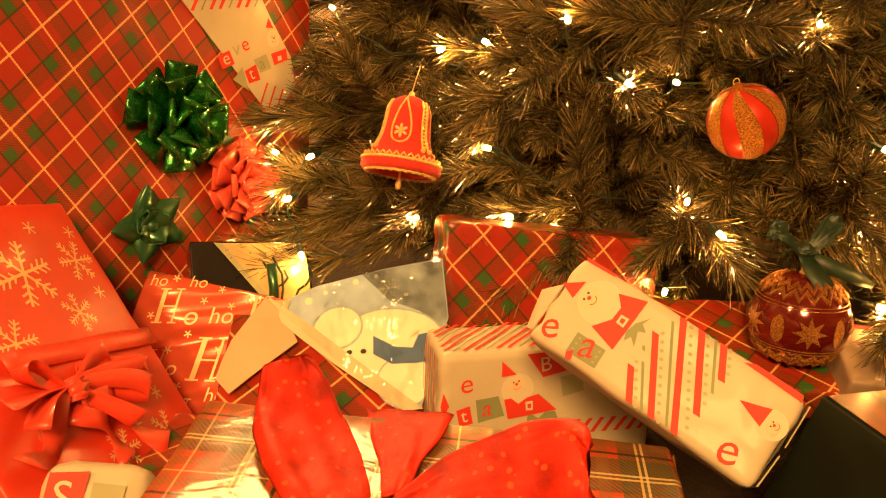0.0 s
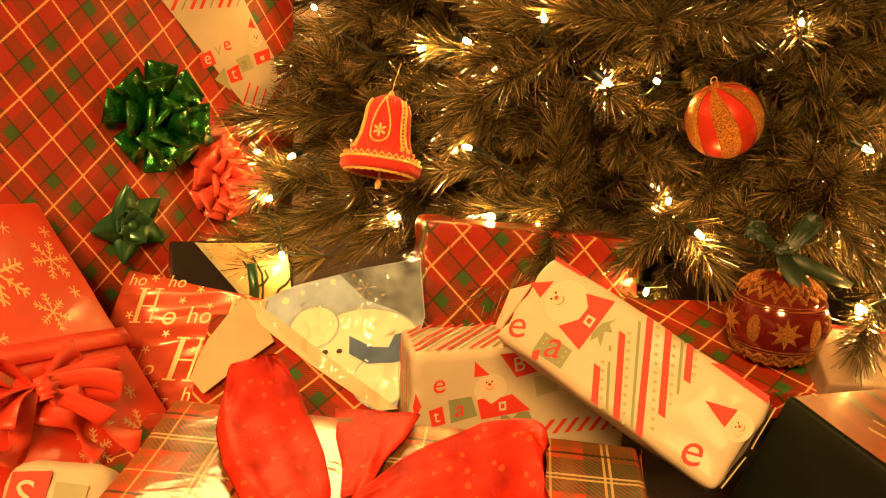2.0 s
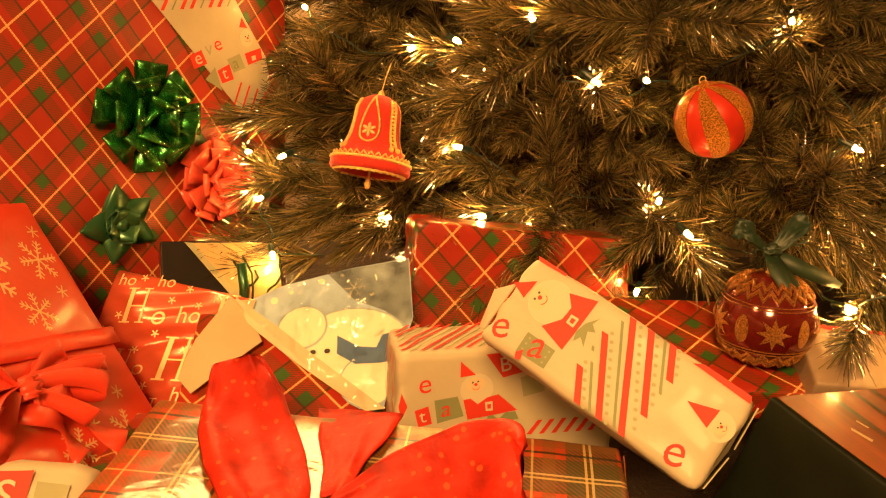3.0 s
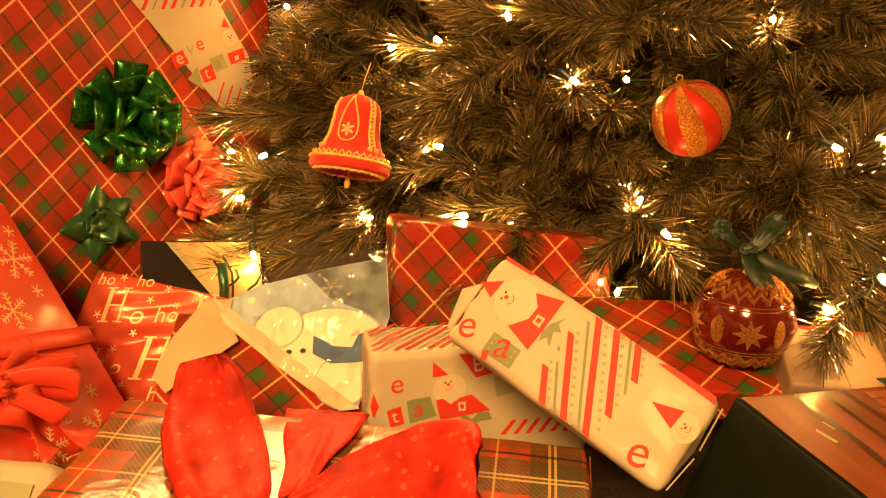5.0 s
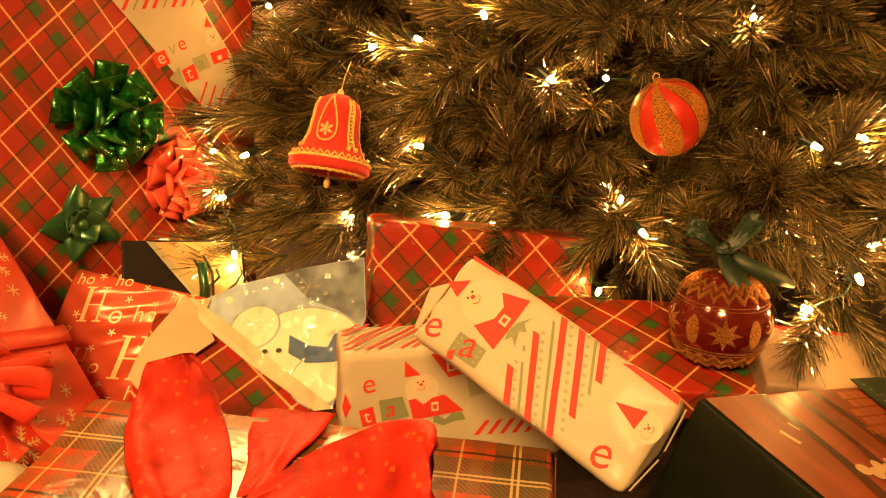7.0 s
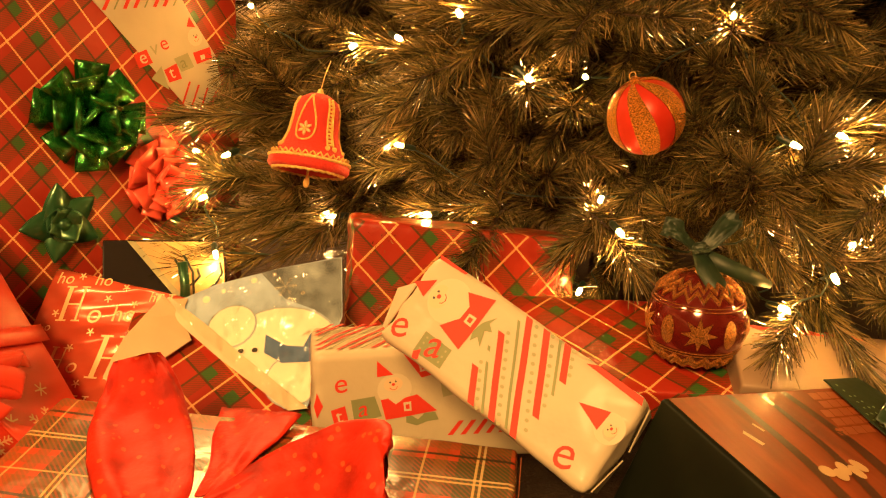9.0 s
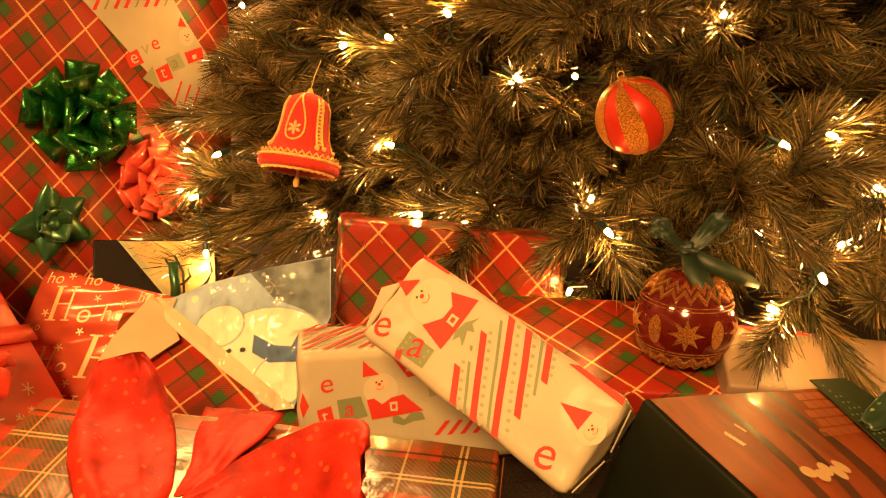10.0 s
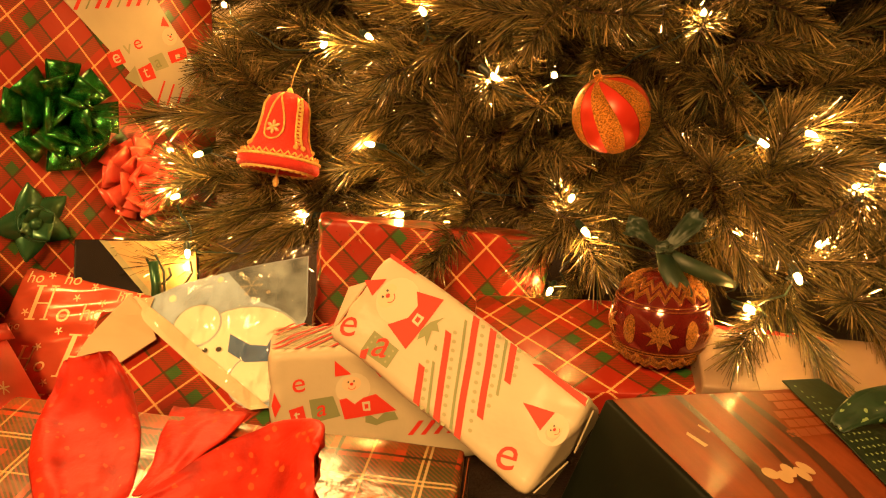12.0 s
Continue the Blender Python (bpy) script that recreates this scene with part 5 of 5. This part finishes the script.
def tall_h(g, x, y, h, turn, material):
    """A tall letter H with a heavy first stem, slim second stem and flat serifs."""
    c, sn = math.cos(radians(turn)), math.sin(radians(turn))
    slope = 0.16

    def bar(x0, y0, x1, y1):
        pts = [(x0 + slope * y0, y0), (x1 + slope * y0, y0), (x1 + slope * y1, y1), (x0 + slope * y1, y1)]
        g.poly([(x + h * (c * px - sn * py), y + h * (sn * px + c * py)) for px, py in pts], material, "lettering")

    for x0, x1, lift in ((0.05, 0.17, 0.0), (0.50, 0.56, 0.0)):
        bar(x0, 0.04, x1, 0.96)
        bar(x0 - 0.09, 0.0, x1 + 0.09, 0.04)
        bar(x0 - 0.09, 0.96, x1 + 0.09, 1.0)
    bar(0.17, 0.46, 0.50, 0.50)


# ---- words on the copper gift ----
for word, x, y, s, tn in (("ho", 0.0060, -0.0150, 0.016, 10), ("ho", 0.0420, -0.0085, 0.016, 10), ("H", 0.0215, -0.0480, 0.038, 12), ("o", 0.0475, -0.0435, 0.026, 12),
                          ("ho", 0.0700, -0.0370, 0.022, 12), ("H", 0.1050, -0.031, 0.032, 12), ("ho", 0.0090, -0.062, 0.011, 25), ("H", 0.0300, -0.0930, 0.026, 10),
                          ("o", 0.0480, -0.0900, 0.020, 10), ("H", 0.0700, -0.0900, 0.046, 10), ("o", 0.1050, -0.083, 0.026, 10), ("ho", 0.0900, -0.1040, 0.018, 10),
                          ("H", 0.0640, -0.1330, 0.030, 10), ("o", 0.0860, -0.1300, 0.024, 10), ("ho", 0.098, -0.0120, 0.013, 10)):
    if word == "H":
        tall_h(ho, x, y, s * 0.86, tn, M_PRINT_GOLD)
    else:
        ho.text(word, x, y, s, M_PRINT_GOLD, turn=tn, shear=0.18)
for x, y in ((0.0288, -0.003), (0.0731, -0.004), (0.0606, -0.0177), (0.0866, -0.0171), (0.0566, -0.0502), (0.0639, -0.0966), (0.018, -0.0414), (0.100, -0.045), (0.044, -0.068), (0.088, -0.058)):
    ho.flake(x, y, 0.0036, M_PRINT_GOLD, thick=0.32, arms=5, barbs=False)

# ---- snowflakes on the scarlet box ----
for x, y, r, tn in ((-0.0879, -0.0602, 0.0285, 10), (-0.0275, -0.0560, 0.0195, 0), (-0.0582, -0.0995, 0.0170, 25), (-0.0430, -0.2100, 0.018, 10), (-0.0950, -0.2070, 0.017, 0),
                    (-0.130, -0.110, 0.02, 0)):
    snow.flake(0.20 + x, y, r, M_PRINT_GOLD, turn=tn, thick=0.085)
for x, y in ((-0.0559, -0.0232), (-0.0231, -0.0867), (-0.0306, -0.1790), (-0.0711, -0.1951), (-0.015, -0.03)):
    snow.flake(0.20 + x, y, 0.0062, M_PRINT_GOLD, thick=0.2, barbs=False)

# ---- the clear bag with its printed card ----


def film_material():
    m = bpy.data.materials.new("clear_film")
    m.use_nodes = True
    nt = m.node_tree
    nt.nodes.remove(nt.nodes["Principled BSDF"])
    out = nt.nodes["Material Output"]
    tr = nt.nodes.new("ShaderNodeBsdfTransparent")
    tr.inputs[0].default_value = (0.97, 0.97, 0.95, 1)
    gl = nt.nodes.new("ShaderNodeBsdfGlossy")
    gl.inputs["Roughness"].default_value = 0.07
    fr = nt.nodes.new("ShaderNodeFresnel")
    fr.inputs[0].default_value = 1.6
    mx = nt.nodes.new("ShaderNodeMixShader")
    co = nt.nodes.new("ShaderNodeTexCoord")
    n = nt.nodes.new("ShaderNodeTexNoise")
    n.inputs["Scale"].default_value = 13
    n.inputs["Detail"].default_value = 3
    n.inputs["Distortion"].default_value = 1.5
    bp = nt.nodes.new("ShaderNodeBump")
    bp.inputs["Strength"].default_value = 0.8
    bp.inputs["Distance"].default_value = 0.012
    nt.links.new(co.outputs["Object"], n.inputs["Vector"])
    nt.links.new(n.outputs[0], bp.inputs["Height"])
    nt.links.new(bp.outputs[0], gl.inputs["Normal"])
    nt.links.new(bp.outputs[0], fr.inputs["Normal"])
    nt.links.new(fr.outputs[0], mx.inputs[0])
    nt.links.new(tr.outputs[0], mx.inputs[1])
    nt.links.new(gl.outputs[0], mx.inputs[2])
    nt.links.new(mx.outputs[0], out.inputs["Surface"])
    return m


M_FILM = film_material()
BAG = basis((-0.08, 0.65, 0.12), (1, 0.2, 0), (-0.1, -0.75, 0.65))
M_HEM = mat("milky_plastic_hem", (0.62, 0.52, 0.36), 0.25, coat=0.8, bump=0.3, bump_scale=30, vary=0.12)
CARD = [(-0.0607, 0.0277), (-0.0225, 0.0408), (0.0385, 0.0495), (0.0900, 0.0525), (0.0890, -0.0045), (0.0578, -0.0817), (0.0387, -0.0793)]
# painted stand-in for the dark seen through clear film, not part of the print
M_DARK_BEHIND = mat("dark_behind_film", (0.20, 0.24, 0.28), 0.35, vary=0.7, vary_scale=35)
M_RIM = mat("grey_blue_rim_print", (0.36, 0.42, 0.46), 0.35, vary=0.15)
bag = Sheet("clear_gift_bag", BAG, CARD, M_BLUE, "clear plastic bag with an ice-blue and white printed card", "gift bag", body="card")
bag.oval(0.0400, -0.0185, 0.0455, 0.0292, M_RIM, turn=-10, name="rim_print", lift=0.0005)
bag.oval(-0.0060, -0.0022, 0.0222, 0.0203, M_RIM, turn=15, name="rim_print", lift=0.0012)
bag.oval(0.0470, -0.0570, 0.0240, 0.0231, M_RIM, turn=10, name="rim_print", lift=0.0014)
bag.oval(0.0400, -0.0180, 0.0430, 0.0270, M_WHITE_SOFT, turn=-10, name="round_print", lift=0.0008)
bag.oval(-0.0060, -0.0020, 0.0205, 0.0185, M_WHITE_SOFT, turn=15, name="round_print", lift=0.0014)
bag.oval(0.0100, -0.0300, 0.0240, 0.0150, M_WHITE_SOFT, turn=-40, name="round_print", lift=0.0011)
bag.oval(0.0470, -0.0570, 0.0225, 0.0215, M_WHITE_SOFT, turn=10, name="round_print", lift=0.0016)
bag.poly([(0.024, -0.014), (0.0415, -0.0262), (0.0560, -0.0290), (0.0620, -0.0180), (0.0720, -0.0170), (0.0700, -0.0420), (0.0590, -0.0430), (0.0375, -0.0412), (0.0228, -0.0303)], M_NAVY, "cloth_print", lift=0.0022)
for x, y in ((0.0030, -0.0264), (0.0149, -0.0269)):
    bag.oval(x, y, 0.0026, 0.0022, M_PRINT_DARK, name="button_print", n=12, lift=0.0024)
for x, y, r in ((-0.030, 0.0270, 0.0035), (0.012, 0.040, 0.0028), (0.030, 0.043, 0.0022), (0.055, 0.022, 0.002), (-0.015, 0.033, 0.002)):
    bag.oval(x, y, r, r, M_WHITE_SOFT, n=10, name="dot_print")
# upper right corner painted dark, where only clear film covers the gloom behind
bag.poly([(0.018, 0.0465), (0.0385, 0.0488), (0.0892, 0.0518), (0.0882, -0.0045), (0.080, -0.020), (0.066, 0.004), (0.040, 0.018)], M_DARK_BEHIND, "see_through_patch", lift=0.0003)
bag.flake(0.040, 0.030, 0.010, M_WHITE_SOFT, thick=0.08)
flap = [(-0.0656, 0.0327), (-0.0800, 0.0110), (-0.0920, -0.0080), (-0.0990, -0.0260), (-0.1036, -0.0423), (-0.0936, -0.0552), (-0.0743, -0.0374), (-0.0401, -0.0104), (-0.0503, 0.0143)]


def slab_part(name, pts, z0, z1, material, parent, bend=0.0, seed=1.0, tilt=0.0):
    bm = bmesh.new()
    rise = [tilt * max(0.0, -0.050 - x) for x, y in pts]
    lo = [bm.verts.new((x, y, z0 + r)) for (x, y), r in zip(pts, rise)]
    hi = [bm.verts.new((x, y, z1 + r + ripple(x, y, 0, bend, 60, seed))) for (x, y), r in zip(pts, rise)]
    bm.faces.new(hi)
    bm.faces.new(lo[::-1])
    for i in range(len(pts)):
        j = (i + 1) % len(pts)
        bm.faces.new((lo[i], lo[j], hi[j], hi[i]))
    bmesh.ops.triangulate(bm, faces=bm.faces[:])
    return part(name, bm, material, parent, smooth=False)


slab_part("paper_flap", flap, 0.001, 0.0022, M_ENV, bag.ob, tilt=0.35)
slab_part("fold", [(-0.0500, 0.0143), (-0.0455, 0.0290), (-0.0630, 0.0310)], 0.0024, 0.0030, M_ENV, bag.ob)


def film_sheet(pts, z, amp, seed):
    """A crumpled film over an outline."""
    bm = bmesh.new()
    bm.faces.new([bm.verts.new((x, y, z)) for x, y in pts])
    for _ in range(5):
        bmesh.ops.triangulate(bm, faces=bm.faces[:])
        long = [e for e in bm.edges if e.calc_length() > 0.006]
        if not long:
            break
        bmesh.ops.subdivide_edges(bm, edges=long, cuts=1)
    for v in bm.verts:
        v.co.z += ripple(v.co.x, v.co.y, 0, amp, 38, seed) + ripple(v.co.x * 2.2, v.co.y, 0, amp * 0.5, 70, seed + 3)
    return bm


part("film", film_sheet([(-0.0700, 0.0330), (-0.0225, 0.0450), (0.0385, 0.0540), (0.0975, 0.0580), (0.0945, -0.0045), (0.0600, -0.0850), (0.0380, -0.0830)], 0.0095, 0.0042, 5.0), M_FILM, bag.ob)
slab_part("hem", [(-0.0715, 0.0287), (-0.0616, 0.0324), (-0.0280, 0.0020), (0.0032, -0.0290), (0.0600, -0.0830), (0.0440, -0.0830), (-0.0112, -0.0343), (-0.0420, -0.0040)],
          0.0030, 0.0040, M_HEM, bag.ob)

# ---- black and cream box behind the copper gift ----
FR = basis((-0.219, 0.757, 0.163), (0.55, 0.17, 0.02), (0.33, -0.72, 0.60))
fr = Gift("black_cream_box", FR @ pose(-0.022, 0.004, 0), (0.115, 0.085, 0.03), M_BLACK, "black box with a golden cream panel behind a copper gift", r=0.002, amp=0.0004)
fr.poly([(0.030, -0.003), (0.112, -0.003), (0.112, -0.08), (0.085, -0.08)], M_CREAM, "panel", lift=0.0012)
fr.poly([(0.022, -0.002), (0.030, -0.003), (0.085, -0.08), (0.077, -0.08)], M_PRINT_GREY, "edge_strip", lift=0.0012)

# ---- the small rounded gift in the near corner ----
mug = Gift("rounded_paper_gift", basis((-0.236, 0.432, 0.101), (0.97, 0.05, -0.06), (0.12, -0.86, 0.5)), (0.066, 0.055, 0.045), M_PAPER,
           "rounded cream gift with a red printed square", r=0.016, amp=0.001, seed=31.0)
mug.poly([(0.008, -0.008), (0.030, -0.006), (0.028, -0.034), (0.006, -0.036)], M_PRINT_RED, "square_print", lift=0.0012)
mug.text("S", 0.011, -0.030, 0.026, M_PRINT_WHITE, lift=0.0018)
mug.poly([(0.033, -0.012), (0.052, -0.013), (0.050, -0.034), (0.032, -0.034)], M_PRINT_GREY, "square_print", lift=0.0012)
Gift("dark_green_gift", basis((-0.36, 0.44, 0.085), (1, 0.05, -0.02), (0.1, -0.5, 0.86)), (0.135, 0.09, 0.05), M_DARKGREEN, "dark green gift low in the pile", seed=33.0)
low = Gift("low_plaid_gift", basis((-0.30, 0.60, 0.062), (1, -0.08, 0), (0, -0.1, 1)), (0.20, 0.22, 0.062), M_PLAID, "low gift in red plaid paper on the floor", seed=35.0)

# ---- lid and ribbon of the dark green box ----
M_LID = mat("orange_pictured_lid", (0.20, 0.040, 0.010), 0.5, spec=0.3, coat=0.06, bump=0.15, bump_scale=18, vary=0.35, vary_scale=22, stretch=(2.2, 0.5, 1))
M_LID_DARK = mat("brown_picture_band", (0.055, 0.016, 0.006), 0.4, coat=0.15, vary=0.3)
M_LID_BRICK = mat("brick_orange_picture", (0.30, 0.075, 0.022), 0.4, coat=0.15, vary=0.2)
M_LID_PALE = mat("pale_picture_shape", (0.50, 0.32, 0.16), 0.4, coat=0.15, vary=0.15)
dg.poly([(0.003, -0.002), (0.197, -0.002), (0.197, -0.217), (0.003, -0.217)], M_LID, "lid_picture", lift=0.0008)


def arc_band(x_top, x_low, w, y0, y1, bow, material):
    pts_a, pts_b = [], []
    for i in range(13):
        t = i / 12
        x = x_top + (x_low - x_top) * t + bow * math.sin(math.pi * t)
        y = y0 + (y1 - y0) * t
        pts_a.append((x - w * (0.6 + 0.6 * t), y))
        pts_b.append((x + w * (0.6 + 0.6 * t), y))
    dg.poly(pts_a + pts_b[::-1], material, "picture_band", lift=0.0013)


arc_band(0.056, 0.040, 0.0048, -0.003, -0.12, 0.006, M_LID_DARK)
arc_band(0.087, 0.064, 0.0040, -0.003, -0.12, 0.008, M_LID_DARK)
arc_band(0.112, 0.096, 0.0060, -0.003, -0.12, 0.010, M_LID_DARK)
for r in range(5):
    for c in range(4):
        x, y = 0.136 + 0.0105 * c + 0.005 * (r % 2) - 0.0052 * r, -0.006 - 0.0085 * r
        dg.poly([(x, y), (x + 0.0094, y - 0.0006), (x + 0.0070, y - 0.0074), (x - 0.0024, y - 0.0068)], M_LID_BRICK, "brick_print", lift=0.0013)
for k in range(5):
    dg.oval(0.060 + 0.008 * k, -0.072 - 0.004 * (k % 2), 0.0058, 0.0045, M_LID_PALE, turn=30 * k, name="picture_shape", lift=0.0015)
for x, y, s in ((0.030, -0.036, 0.010), (0.046, -0.030, 0.006)):
    dg.poly([(x, y), (x + s * 0.3, y + s * 0.2), (x + s * 0.8, y - s), (x + s * 0.4, y - s * 1.1)], M_LID_PALE, "picture_shape", lift=0.0014)
M_RIBBON_DOT = mat("dotted_green_ribbon", (0.012, 0.034, 0.014), 0.45, bump=0.15, vary=0.3, vary_scale=90)
scatter_print(M_RIBBON_DOT, (0.22, 0.32, 0.13), 170.0, 0.40, 0.9)
M_DOT = mat("pale_green_dot", (0.30, 0.42, 0.18), 0.4, vary=0.05)
rib = Sheet("dotted_ribbon", DG @ pose(0, 0, 0.004), [(0.168, 0.004), (0.212, 0.004), (0.215, -0.030), (0.172, -0.150), (0.118, -0.150), (0.150, -0.060)], M_RIBBON_DULL,
            "dark green ribbon with pale dots lying over a box", "ribbon")
for i in range(24):
    for j in range(9):
        x, y = 0.124 + 0.0058 * j + 0.0024 * (i % 2) + 0.0016 * (23 - i), -0.146 + 0.0062 * i
        lo_x = 0.118 + (y + 0.150) * 0.36 if y < -0.06 else 0.150 + (y + 0.06) * 0.28
        hi_x = 0.172 + (y + 0.150) * 0.358 if y < -0.03 else 0.214
        if lo_x + 0.003 < x < hi_x - 0.003:
            rib.oval(x, y, 0.0011, 0.0011, M_DOT, n=6, name="dot_print")
part("loop", bow_loop([(0.150, -0.050, 0.004), (0.175, -0.050, 0.018), (0.200, -0.058, 0.024), (0.225, -0.064, 0.014)], [0.006, 0.012, 0.015, 0.010], (0.3, 0.9, 0.3), 0.35, 8.0), M_RIBBON_DOT, rib.ob)
# red stripes on the cream box
for i in range(3):
    wb.poly([(0.014 + 0.03 * i, -0.001), (0.034 + 0.03 * i, -0.001), (0.046 + 0.03 * i, -0.006), (0.022 + 0.03 * i, -0.006)], M_PRINT_RED, "stripe_print")
